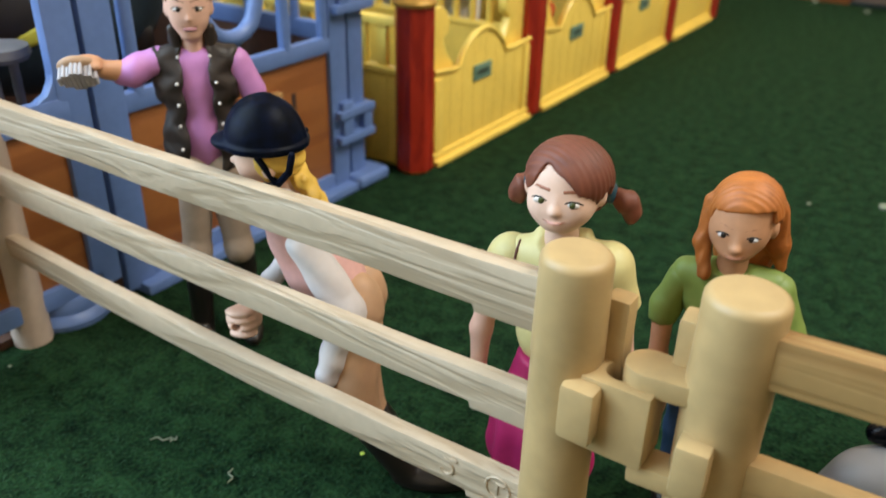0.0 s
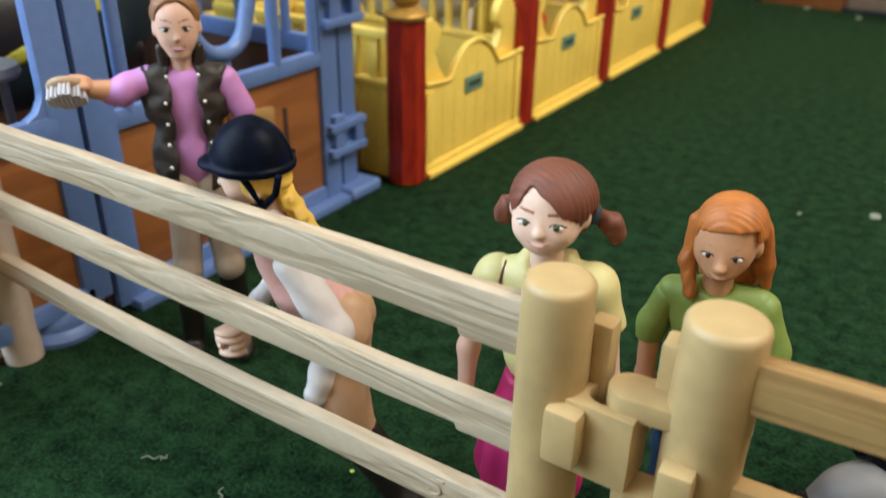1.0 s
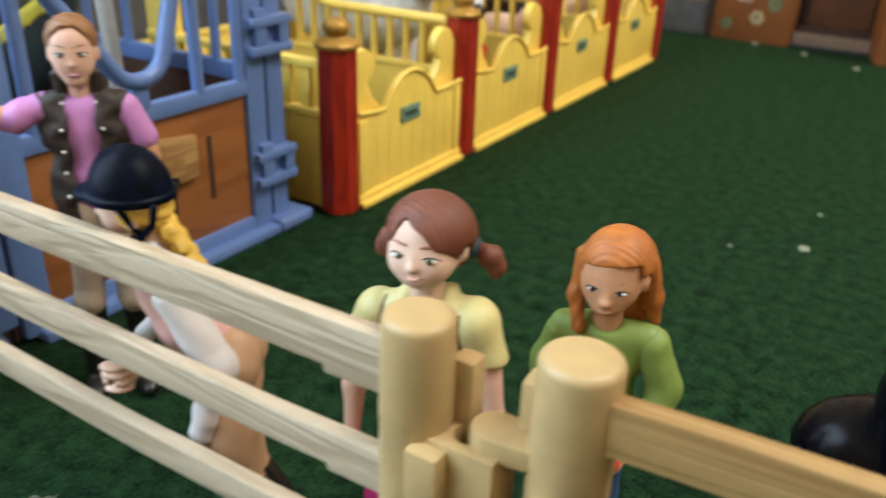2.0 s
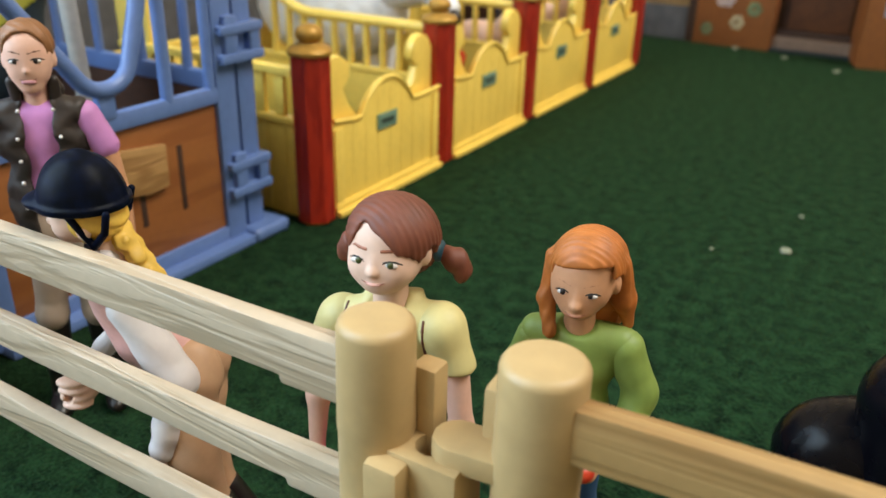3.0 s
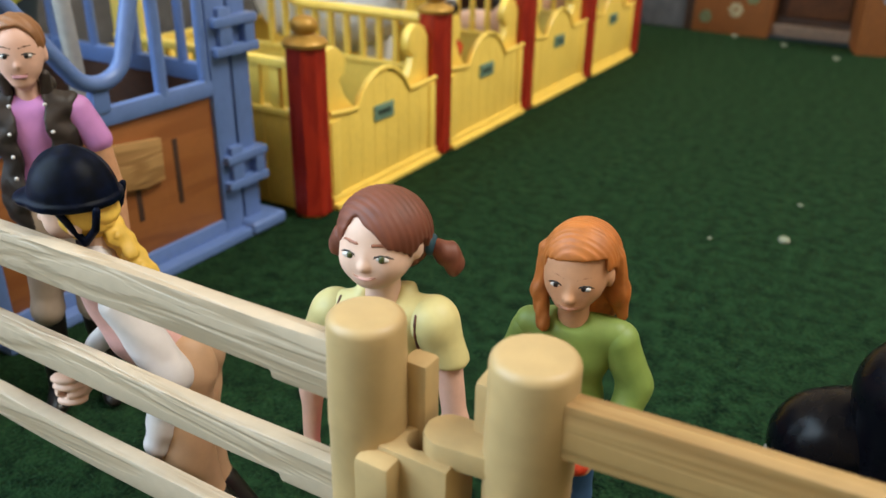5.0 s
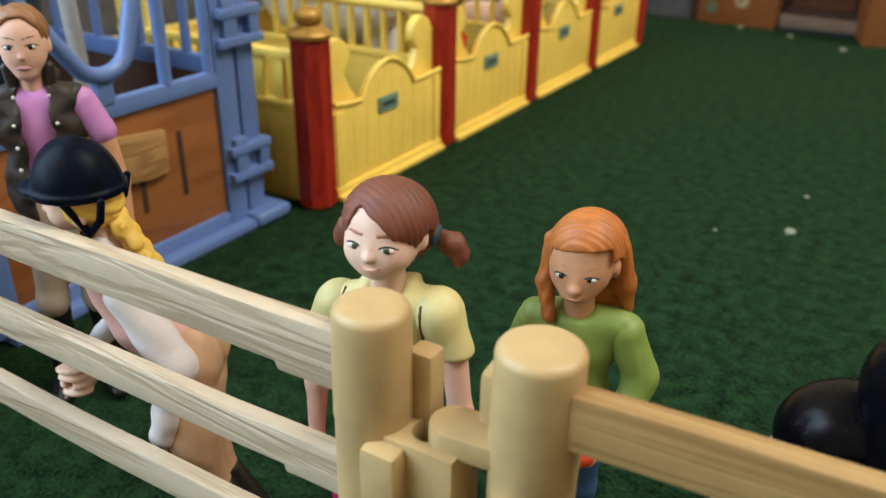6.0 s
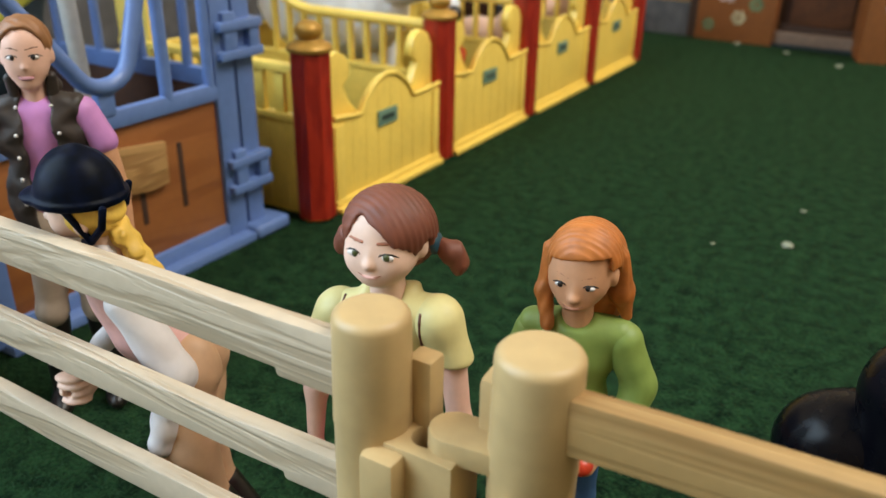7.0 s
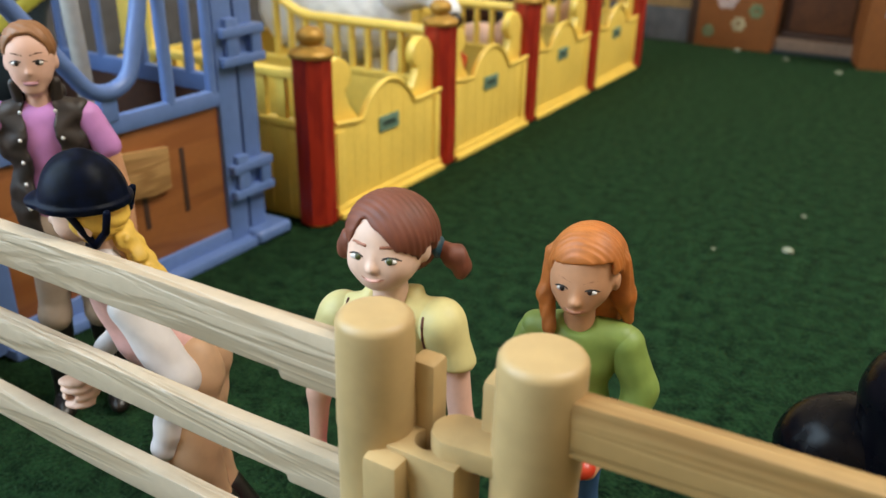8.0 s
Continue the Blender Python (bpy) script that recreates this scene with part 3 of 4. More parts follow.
def partition(k):
    """The side wall of a stall, running back from the post: boards below, balusters above."""
    y = Y0 + PITCH * k
    p = thing("stall_partition", -20.1, y, 0, 0, "yellow plastic stall wall with boards and balusters", "stall wall", "yellow stall walls")
    L = 11.6
    part("lower_board", box(-16.4, 0, -0.18, 0.18, 0, 4.6, 0.05), M_YELLOW, p)
    part("ledge", box(-16.4, 0, -0.3, 0.3, 4.5, 4.85, 0.1), M_YELLOW, p)
    if k == 0:
        for i in range(10):
            part("batten", box(-0.9 - i * 1.1, -0.72 - i * 1.1, -0.24, -0.1, 0.3, 4.5, 0.04), M_YELLOW, p)
        for i in range(7):
            part("slat", box(-1.35 - i * 1.2, -0.8 - i * 1.2, -0.14, 0.14, 4.8, 6.8, 0.05), M_YELLOW, p)
        part("upper_ledge", box(-L, 0, -0.3, 0.3, 6.75, 7.15, 0.1), M_YELLOW, p)
        part("tall_end_board", box(-L, -9.3, -0.16, 0.16, 4.8, 10.5, 0.06), M_YELLOW, p)
        return

    def top(x):
        return 7.45 + 1.6 * max(0, (-x - 8.0) / 3.6) ** 2
    part("top_rail", tube([(-L * i / 24, 0, top(-L * i / 24)) for i in range(25)], 0.31, 10), M_YELLOW, p)
    for i in range(10):
        x = -0.7 - i * 1.15
        part("baluster", tube([(x, 0, 4.7), (x, 0, top(x))], 0.21, 8), M_YELLOW, p)


for k in range(5):
    red_post(k)
    partition(k)
for k in range(4):
    stall_gate(k)
back = thing("stall_rear_wall", -36.8, Y0, 0, 0, "yellow plastic back wall of the stalls", "stall wall")
part("back_board", box(-0.2, 0.2, 0, 4 * PITCH, 0, 5.0, 0.05), M_YELLOW, back)
part("back_rail", box(-0.3, 0.3, 0, 4 * PITCH, 4.9, 5.3, 0.1), M_YELLOW, back)


# ---- figures ----
def skin_y(f, x, z):
    """Where the front of a head lies at x, z."""
    ys = np.linspace(-1.8, 0.3, 600)
    p = np.stack([np.full(600, x), ys, np.full(600, z)], -1)
    return float(ys[np.argmax(f(p) < 0)])


def face(head, eye_z, dx, iris, brow, lip_z, lip, thick=0.035, tilt=0.0, big=1.0, x0=0.0, gaze=0.0, smile=0.2):
    """Painted eyes, lids, brows and lips as thin shells on the front of a head."""
    out = []
    def add(m, f, c, r, h):
        c = np.array(c)
        out.append((m, f, c - r, c + r, h))
    def on(x, z, d):
        return (x, skin_y(head, x, z) + d, z)
    def line(m, pts, r, h=0.014):
        lo, hi = np.min(pts, 0) - 0.07, np.max(pts, 0) + 0.07
        out.append((m, join(0.01, *[limb(a, c, ra, rc) for a, c, ra, rc in zip(pts, pts[1:], r, r[1:])]), lo, hi, h))
    for s in (-1, 1):
        x = x0 + s * dx
        y = skin_y(head, x, eye_z)
        add(M_EYE, ell((x, y + 0.035, eye_z), (0.135 * big, 0.06, 0.055 * big)), (x, y, eye_z), 0.22, 0.016)
        add(iris, ell((x + gaze, y + 0.004, eye_z + 0.008), (0.062 * big, 0.04, 0.06 * big)), (x, y, eye_z), 0.16, 0.012)
        w = 0.15 * big
        top = [on(x - s * w, eye_z - 0.02, 0.015), on(x - s * w * 0.5, eye_z + 0.045 * big, 0.005), on(x, eye_z + 0.062 * big, 0.0), on(x + s * w * 0.6, eye_z + 0.045 * big, 0.005), on(x + s * w * 1.15, eye_z + 0.005, 0.012)]
        line(M_DARK, top, (0.012, 0.018, 0.022, 0.024, 0.016))
        bz = eye_z + 0.19 * big
        pts = [on(x - s * 0.15, bz - tilt, 0.02), on(x, bz + 0.03, 0.02), on(x + s * 0.1, bz + 0.035, 0.02), on(x + s * 0.2, bz - 0.01, 0.02)]
        line(brow, pts, (thick, thick, thick * 0.8, thick * 0.4), 0.018)
    mouth = [on(x0 + smile * q, lip_z + 0.05 * q * q, 0.012) for q in (-1, -0.5, 0, 0.5, 1)]
    line(lip, mouth, (0.014, 0.032, 0.038, 0.032, 0.014))
    line(M_BROW, [(u, v - 0.018, z + 0.012) for u, v, z in mouth], (0.008, 0.012, 0.012, 0.012, 0.008), 0.01)
    return out


def strands(fx, fy, fz, n=26.0):
    return lambda p: np.sin(n * (p[..., 0] * fx + p[..., 1] * fy + p[..., 2] * fz) + 2.5 * np.sin(2.3 * p[..., 2] + 1.7 * p[..., 0]))


def pigtail_girl():
    P = []
    head = join(0.25, ell((0, 0, 9.1), (0.74, 0.74, 0.76)), ell((0, -0.25, 8.75), (0.58, 0.5, 0.5)), ell((0, -0.5, 8.48), (0.27, 0.22, 0.18)), ell((-0.3, -0.45, 8.75), (0.24, 0.24, 0.22)), ell((0.3, -0.45, 8.75), (0.24, 0.24, 0.22)))
    head = join(0.09, head, ell((0, -0.81, 8.79), (0.1, 0.1, 0.08)), ell((0, -0.7, 8.55), (0.16, 0.08, 0.07)), limb((0, -0.72, 9.05), (0, -0.8, 8.84), 0.045, 0.06))
    head = join(0.06, head, ell((-0.72, 0.0, 8.95), (0.1, 0.16, 0.22)), ell((0.72, 0.0, 8.95), (0.1, 0.16, 0.22)))
    neck = limb((0, 0.1, 7.6), (0, 0.02, 8.5), 0.36, 0.32)
    P.append((M_SKIN_PALE, join(0.15, head, neck), (-1.1, -1.2, 7.3), (1.1, 1.1, 10.2), 0.05))
    hair = join(0.2, ell((0.03, 0.1, 9.22), (0.86, 0.86, 0.76)), ell((0.05, 0.42, 8.95), (0.78, 0.62, 0.7)))
    cutter = join(0.12, ell((-0.12, -0.95, 8.85), (0.55, 0.75, 0.72)), ell((-0.24, -0.8, 9.32), (0.17, 0.42, 0.42)), ell((0.4, -0.75, 8.62), (0.5, 0.7, 0.5)))
    cutter = join(0.03, cutter, ell((0.78, -0.02, 8.8), (0.22, 0.22, 0.34)), ell((-0.78, -0.02, 8.8), (0.22, 0.22, 0.34)))
    hair = cut(hair, cutter, 0.06)
    P.append((M_HAIR_BROWN, rippled(hair, 0.009, strands(0.55, 0.8, 0.25, 52)), (-1.1, -1.1, 8.1), (1.1, 1.3, 10.4), 0.028))
    for s in (-1, 1):
        k = 1.0 if s > 0 else 0.86
        tail = join(0.16, ell((s * 1.14 * k, 0.46, 8.72), (0.22, 0.22, 0.2)), ell((s * 1.26 * k, 0.5, 8.5), (0.2, 0.22, 0.25)), limb((s * 0.84 * k, 0.42, 8.86), (s * 1.1 * k, 0.44, 8.74), 0.13, 0.18))
        P.append((M_HAIR_BROWN, rippled(tail, 0.015, strands(0.8, 0.5, 0.1, 26)), (min(s * 0.5, s * 1.7), -0.1, 7.9), (max(s * 0.5, s * 1.7), 0.95, 9.3), 0.04))
        P.append((M_TIE, ell((s * 0.83, 0.4, 8.87), (0.12, 0.22, 0.22)), (s * 0.83 - 0.3, 0, 8.5), (s * 0.83 + 0.3, 0.8, 9.3), 0.04))
    P += face(head, 8.96, 0.3, M_IRIS, M_BROW, 8.56, M_LIP, 0.04, -0.025, 1.15, gaze=0.02, smile=0.22)
    torso = join(0.4, ell((0, 0.05, 6.9), (0.95, 0.62, 0.95)), ell((0, 0.05, 5.7), (0.8, 0.6, 1.0)), limb((-0.92, 0.05, 7.36), (0.94, 0.1, 7.58), 0.36, 0.36))
    torso = cut(torso, ell((0, -0.3, 8.05), (0.45, 0.6, 0.42)), 0.08)
    collar = limb((-0.44, 0.15, 7.84), (0.46, 0.2, 7.92), 0.14, 0.14)
    P.append((M_SHIRT_YEL, cut(join(0.1, torso, flat(collar, 1, 1.6, 1, (0, 0.1, 7.82))), ell((0, -0.25, 8.1), (0.38, 0.7, 0.42)), 0.06), (-1.4, -1.0, 4.6), (1.4, 1.0, 8.3), 0.06))
    for s in (-1, 1):
        u = 0.27 if s > 0 else 0.05
        sl = join(0.3, ell((s * 1.0, 0.05, 7.2 + u), (0.42, 0.46, 0.46)), limb((s * 1.06, 0.05, 7.15 + u), (s * 1.36, 0.02, 6.7), 0.42, 0.39))
        P.append((M_SHIRT_YEL, both(sl, half(2, 6.66, -1)), (min(s * 0.5, s * 2), -0.8, 6.1), (max(s * 0.5, s * 2), 0.9, 8.4), 0.05))
        shell = lambda p: np.minimum(torso(p), sl(p))
        seam = [(s * (0.86 - 0.06 * q), skin_y(shell, s * (0.86 - 0.06 * q), 6.6 + 1.25 * q) - 0.01, 6.6 + 1.25 * q) for q in (0, 0.2, 0.4, 0.6, 0.78, 0.9)]
        P.append((M_SEAM, join(0.02, *[limb(a, c, 0.03, 0.03) for a, c in zip(seam, seam[1:])]), (min(s * 0.5, s * 1.2), -1.0, 6.4), (max(s * 0.5, s * 1.2), 0.6, 8.2), 0.024))
        arm = join(0.15, limb((s * 1.35, 0.02, 6.6), (s * 1.55, -0.1, 5.4), 0.27, 0.24), limb((s * 1.55, -0.1, 5.4), (s * 1.5, -0.35, 4.3), 0.24, 0.17), ell((s * 1.48, -0.42, 4.0), (0.17, 0.26, 0.34)))
        P.append((M_SKIN, arm, (min(s * 0.9, s * 2.1), -1.0, 3.4), (max(s * 0.9, s * 2.1), 0.6, 7.0), 0.06))
    skirt = join(0.3, limb((0, 0.05, 5.0), (0, 0.05, 3.4), 0.72, 1.1), limb((0, 0.05, 3.4), (0, 0.05, 2.6), 1.1, 1.25))
    folds = lambda p: np.sin(9 * np.arctan2(p[..., 1], p[..., 0])) * np.clip(5.0 - p[..., 2], 0, 2.5) / 2.5
    P.append((M_SKIRT, both(both(rippled(skirt, 0.07, folds), half(2, 1.9, -1)), half(2, 5.1, 1)), (-1.7, -1.6, 1.6), (1.7, 1.7, 5.4), 0.07))
    for s in (-1, 1):
        P.append((M_SKIN, limb((s * 0.42, 0.1, 2.4), (s * 0.42, 0.1, 0.4), 0.34, 0.24), (s * 0.42 - 0.6, -0.6, 0.0), (s * 0.42 + 0.6, 0.8, 3), 0.08))
        P.append((M_BOOT, both(join(0.1, ell((s * 0.42, -0.12, 0.2), (0.32, 0.62, 0.3)), limb((s * 0.42, 0.12, 0.2), (s * 0.42, 0.1, 0.55), 0.3, 0.28)), half(2, 0.0, -1)), (s * 0.42 - 0.6, -1.0, -0.2), (s * 0.42 + 0.6, 0.8, 1), 0.06))
    figure("toy_girl", P, -3.65, 15.97, 12, "toy girl figure with brown pigtails and pale yellow shirt", "toy figure")


def red_haired_girl():
    P = []
    head = join(0.25, ell((0, 0, 8.15), (0.66, 0.68, 0.74)), ell((0, -0.25, 7.72), (0.57, 0.46, 0.46)), ell((0, -0.48, 7.4), (0.27, 0.2, 0.16)))
    head = join(0.08, head, ell((0, -0.76, 7.6), (0.12, 0.12, 0.09)), limb((0, -0.68, 7.9), (0, -0.76, 7.64), 0.05, 0.07), ell((0, -0.66, 7.38), (0.16, 0.07, 0.06)))
    head = join(0.05, head, ell((0.68, -0.05, 7.9), (0.09, 0.17, 0.22)))
    neck = limb((0, 0.12, 6.6), (0, 0.05, 7.5), 0.34, 0.3)
    P.append((M_SKIN_TAN, join(0.15, head, neck), (-1, -1.1, 6.3), (1, 1, 9.1), 0.05))
    hair = join(0.2, ell((0.05, 0.04, 8.2), (0.75, 0.76, 0.75)), flat(limb((0.1, 0.5, 8.1), (0.2, 0.7, 6.95), 0.72, 0.66), 1.0, 0.7, 1, (0, 0.6, 7.5)))
    lockl = join(0.15, limb((-0.64, 0.0, 8.3), (-0.68, -0.15, 7.4), 0.16, 0.17), limb((-0.68, -0.15, 7.4), (-0.52, -0.4, 6.75), 0.18, 0.14))
    lockr = join(0.15, limb((0.68, 0.25, 8.2), (0.82, 0.35, 7.4), 0.22, 0.24), limb((0.82, 0.35, 7.4), (0.98, 0.3, 6.9), 0.24, 0.12))
    cutter = both(ell((0.06, -0.95, 7.8), (0.78, 0.98, 1.5)), lambda p: p[..., 2] - 8.38 - 0.14 * p[..., 0] + 0.14 * p[..., 0] ** 2)
    def comb(p):
        x, y, z = p[..., 0], p[..., 1], p[..., 2]
        up = np.clip((z - 7.95) / 0.4, 0, 1)
        wave = 1.6 * np.sin(3.1 * x + 2.0 * y) + 0.8 * np.sin(7 * x)
        return up * np.sin(54 * (0.95 * y + 0.18 * z) + wave) + (1 - up) * np.sin(34 * np.arctan2(x, y - 0.3) + 1.5 * np.sin(2.6 * z))
    hair = join(0.08, cut(rippled(hair, 0.009, comb), cutter, 0.05), rippled(lockl, 0.01, comb), rippled(lockr, 0.01, comb))
    hair = cut(hair, ell((0.72, -0.2, 7.9), (0.2, 0.26, 0.26)), 0.05)
    P.append((M_HAIR_RED, hair, (-1.3, -1.1, 6.2), (1.4, 1.7, 9.3), 0.03))
    P += face(head, 7.84, 0.27, M_DARK, M_BROW_SOFT, 7.38, M_LIP_TAN, 0.026, 0.02, 1.0, gaze=-0.01)
    torso = join(0.35, ell((0, 0.1, 6.0), (0.92, 0.6, 0.85)), ell((0, 0.1, 4.9), (0.8, 0.58, 0.9)), limb((-0.85, 0.12, 6.45), (0.9, 0.12, 6.5), 0.36, 0.36))
    torso = cut(torso, ell((0, -0.15, 7.0), (0.4, 0.5, 0.34)), 0.06)
    waves = lambda p: np.sin(5 * p[..., 2] + 3 * p[..., 0]) * np.sin(3.1 * p[..., 0] - 2 * p[..., 2])
    P.append((M_SHIRT_GREEN, rippled(torso, 0.025, waves), (-1.4, -0.9, 3.9), (1.4, 1, 7.2), 0.06))
    armr = join(0.2, limb((1.0, 0.12, 6.38), (1.42, 0.12, 5.4), 0.42, 0.36), limb((1.42, 0.12, 5.4), (1.3, -0.15, 4.95), 0.36, 0.33))
    P.append((M_SHIRT_GREEN, rippled(armr, 0.02, waves), (0.4, -0.7, 4.3), (2.2, 0.8, 6.9), 0.05))
    P.append((M_SKIN_TAN, join(0.15, limb((1.35, -0.1, 4.95), (0.75, -0.85, 4.1), 0.26, 0.2), ell((0.6, -1.05, 3.95), (0.25, 0.28, 0.2))), (0.1, -1.6, 3.4), (1.7, 0.5, 5.5), 0.05))
    P.append((M_FRUIT, ell((0.52, -1.15, 4.05), (0.3, 0.3, 0.24)), (0, -1.7, 3.6), (1.1, -0.6, 4.5), 0.05))
    arml = join(0.2, limb((-0.95, 0.12, 6.3), (-1.22, 0.15, 5.5), 0.36, 0.33), limb((-1.22, 0.15, 5.5), (-1.25, 0.1, 5.2), 0.34, 0.32))
    P.append((M_SHIRT_GREEN, both(arml, half(2, 5.1, -1)), (-1.9, -0.6, 4.8), (-0.4, 0.8, 6.9), 0.05))
    P.append((M_SKIN_TAN, join(0.12, limb((-1.24, 0.1, 5.4), (-1.2, -0.1, 4.2), 0.25, 0.22), limb((-1.2, -0.1, 4.2), (-1.0, -0.35, 3.3), 0.22, 0.16), ell((-0.95, -0.42, 3.1), (0.15, 0.22, 0.28))), (-1.8, -0.9, 2.6), (-0.5, 0.6, 5.8), 0.06))
    for s in (-1, 1):
        P.append((M_JEANS, join(0.2, limb((s * 0.38, 0.12, 4.2), (s * 0.42, 0.1, 2.2), 0.48, 0.36), limb((s * 0.42, 0.1, 2.2), (s * 0.45, 0.15, 0.4), 0.36, 0.3)), (s * 0.4 - 0.9, -0.8, 0.0), (s * 0.4 + 0.9, 0.9, 4.8), 0.07))
        P.append((M_BOOT, both(ell((s * 0.45, -0.1, 0.2), (0.34, 0.66, 0.32)), half(2, 0, -1)), (s * 0.45 - 0.6, -1.0, -0.2), (s * 0.45 + 0.6, 0.8, 0.8), 0.06))
    figure("toy_girl", P, -0.9, 18.85, 12, "toy girl figure with ginger hair and green shirt", "toy figure")


def groom_woman():
    P = []
    head = join(0.2, ell((0, 0, 10.5), (0.62, 0.63, 0.72)), ell((0, -0.22, 10.05), (0.5, 0.42, 0.5)), ell((0, -0.36, 9.62), (0.24, 0.2, 0.16)))
    head = join(0.06, head, ell((0, -0.62, 10.1), (0.08, 0.1, 0.08)), limb((0, -0.58, 10.35), (0, -0.62, 10.12), 0.04, 0.05), ell((-0.58, 0.02, 10.25), (0.08, 0.14, 0.2)), ell((0.58, 0.02, 10.25), (0.08, 0.14, 0.2)))
    P.append((M_SKIN, join(0.15, head, limb((0, 0.1, 8.9), (0, 0.05, 9.9), 0.32, 0.3)), (-0.9, -1, 8.5), (0.9, 0.9, 11.5), 0.05))
    hair = cut(join(0.15, ell((0, 0.03, 10.66), (0.655, 0.7, 0.66)), ell((0, 0.5, 10.2), (0.45, 0.35, 0.6))), join(0.1, ell((0.0, -0.9, 10.42), (0.68, 0.8, 0.74)), ell((0, -0.6, 9.8), (0.75, 0.62, 0.6))), 0.05)
    P.append((M_HAIR_LIGHT, rippled(hair, 0.015, strands(0.6, 0.7, 0.2, 26)), (-1, -0.9, 9.4), (1, 1.2, 11.6), 0.05))
    P += face(head, 10.34, 0.24, M_DARK, M_SEAM, 9.84, M_LIP_MAUVE, 0.028, 0.015, 1.1)
    P.append((M_LIP_MAUVE, ell((0, skin_y(head, 0, 9.82) + 0.02, 9.82), (0.19, 0.06, 0.065)), (-0.3, -0.9, 9.6), (0.3, -0.2, 10.0), 0.022))
    shirt = join(0.3, ell((0, 0.05, 8.2), (0.95, 0.52, 1.0)), ell((0, 0.05, 6.8), (0.75, 0.5, 1.0)), limb((-0.7, 0.05, 8.85), (0.7, 0.05, 8.85), 0.32, 0.32))
    folds = lambda p: np.sin(6 * p[..., 0] + 1.5 * p[..., 2])
    P.append((M_SHIRT_PINK, rippled(shirt, 0.02, folds), (-1.4, -0.9, 5.7), (1.4, 0.9, 9.5), 0.06))
    vest = join(0.3, ell((0, 0.05, 8.2), (1.2, 0.68, 1.05)), ell((0, 0.05, 6.6), (1.14, 0.68, 1.25)), limb((-0.9, 0.05, 8.9), (0.9, 0.05, 8.9), 0.36, 0.36))
    vest = cut(vest, lambda p: np.maximum(np.abs(p[..., 0]) - 0.36 - 0.05 * (9.3 - p[..., 2]) * 0.4, p[..., 1] - 0.1), 0.05)
    quilt = lambda p: np.maximum(np.cos(7 * (p[..., 2] + p[..., 0])), np.cos(7 * (p[..., 2] - p[..., 0])))
    P.append((M_VEST, both(rippled(vest, -0.035, quilt), half(2, 5.7, -1)), (-1.5, -1, 5.4), (1.5, 1, 9.6), 0.05))
    collar = cut(join(0.1, limb((-0.42, 0.0, 9.3), (-0.5, -0.1, 9.75), 0.2, 0.14), limb((0.42, 0.0, 9.3), (0.5, -0.1, 9.75), 0.2, 0.14), limb((-0.4, 0.35, 9.4), (0.4, 0.35, 9.4), 0.28, 0.28)), limb((0, 0, 9), (0, 0, 10), 0.34, 0.36), 0.04)
    P.append((M_VEST, collar, (-1, -0.7, 8.9), (1, 0.9, 10.1), 0.05))
    for s in (-1, 1):
        for z, o in ((9.05, 0.42), (8.35, 0.52), (7.75, 0.55), (7.2, 0.58), (6.6, 0.6)):
            P.append((M_BUTTON, ell((s * o, -0.62 + (0.18 if z > 9 else 0.02), z), (0.06, 0.06, 0.06)), (s * o - 0.2, -1, z - 0.2), (s * o + 0.2, 0, z + 0.2), 0.035))
    sl = join(0.2, limb((-1.0, 0.05, 8.85), (-1.6, -0.1, 8.75), 0.4, 0.4), limb((-1.6, -0.1, 8.75), (-1.85, -0.1, 8.78), 0.4, 0.36))
    P.append((M_SHIRT_PINK, rippled(sl, 0.02, lambda p: np.sin(9 * p[..., 0])), (-2.7, -0.7, 8.0), (-0.5, 0.7, 9.5), 0.05))
    P.append((M_SKIN_TAN, join(0.1, limb((-1.8, -0.1, 8.78), (-2.5, -0.3, 9.1), 0.3, 0.23), ell((-2.75, -0.35, 9.3), (0.4, 0.3, 0.2)), ell((-2.5, -0.6, 9.22), (0.15, 0.13, 0.11))), (-3.4, -1.0, 8.2), (-1.4, 0.4, 9.8), 0.05))
    sr = limb((1.1, 0.05, 8.75), (1.5, 0.0, 7.9), 0.4, 0.38)
    P.append((M_SHIRT_PINK, sr, (0.6, -0.6, 7.3), (2.0, 0.6, 9.3), 0.05))
    P.append((M_SKIN_TAN, join(0.12, limb((1.5, 0, 8.0), (1.75, -0.1, 6.6), 0.28, 0.25), limb((1.75, -0.1, 6.6), (1.8, -0.35, 5.2), 0.25, 0.18), ell((1.8, -0.4, 4.9), (0.18, 0.25, 0.35))), (1.0, -1.0, 4.3), (2.3, 0.5, 8.4), 0.06))
    for s in (-1, 1):
        P.append((M_BREECH, join(0.2, limb((s * 0.4, 0.08, 5.9), (s * 0.62, 0.05, 3.3), 0.55, 0.42), ell((s * 0.64, -0.05, 3.2), (0.44, 0.44, 0.5))), (s * 0.55 - 1, -0.9, 2.4), (s * 0.55 + 1, 1, 6.6), 0.07))
        P.append((M_BOOT, both(join(0.15, limb((s * 0.66, 0.08, 2.9), (s * 0.75, 0.15, 0.5), 0.44, 0.34), ell((s * 0.78, -0.25, 0.25), (0.36, 0.75, 0.34))), half(2, 0, -1)), (s * 0.7 - 0.9, -1.3, -0.2), (s * 0.7 + 0.9, 0.9, 3.5), 0.07))
    woman = figure("toy_woman", P, -15.83, 17.35, 48, "toy woman figure in dark vest holding out a brush", "toy figure")
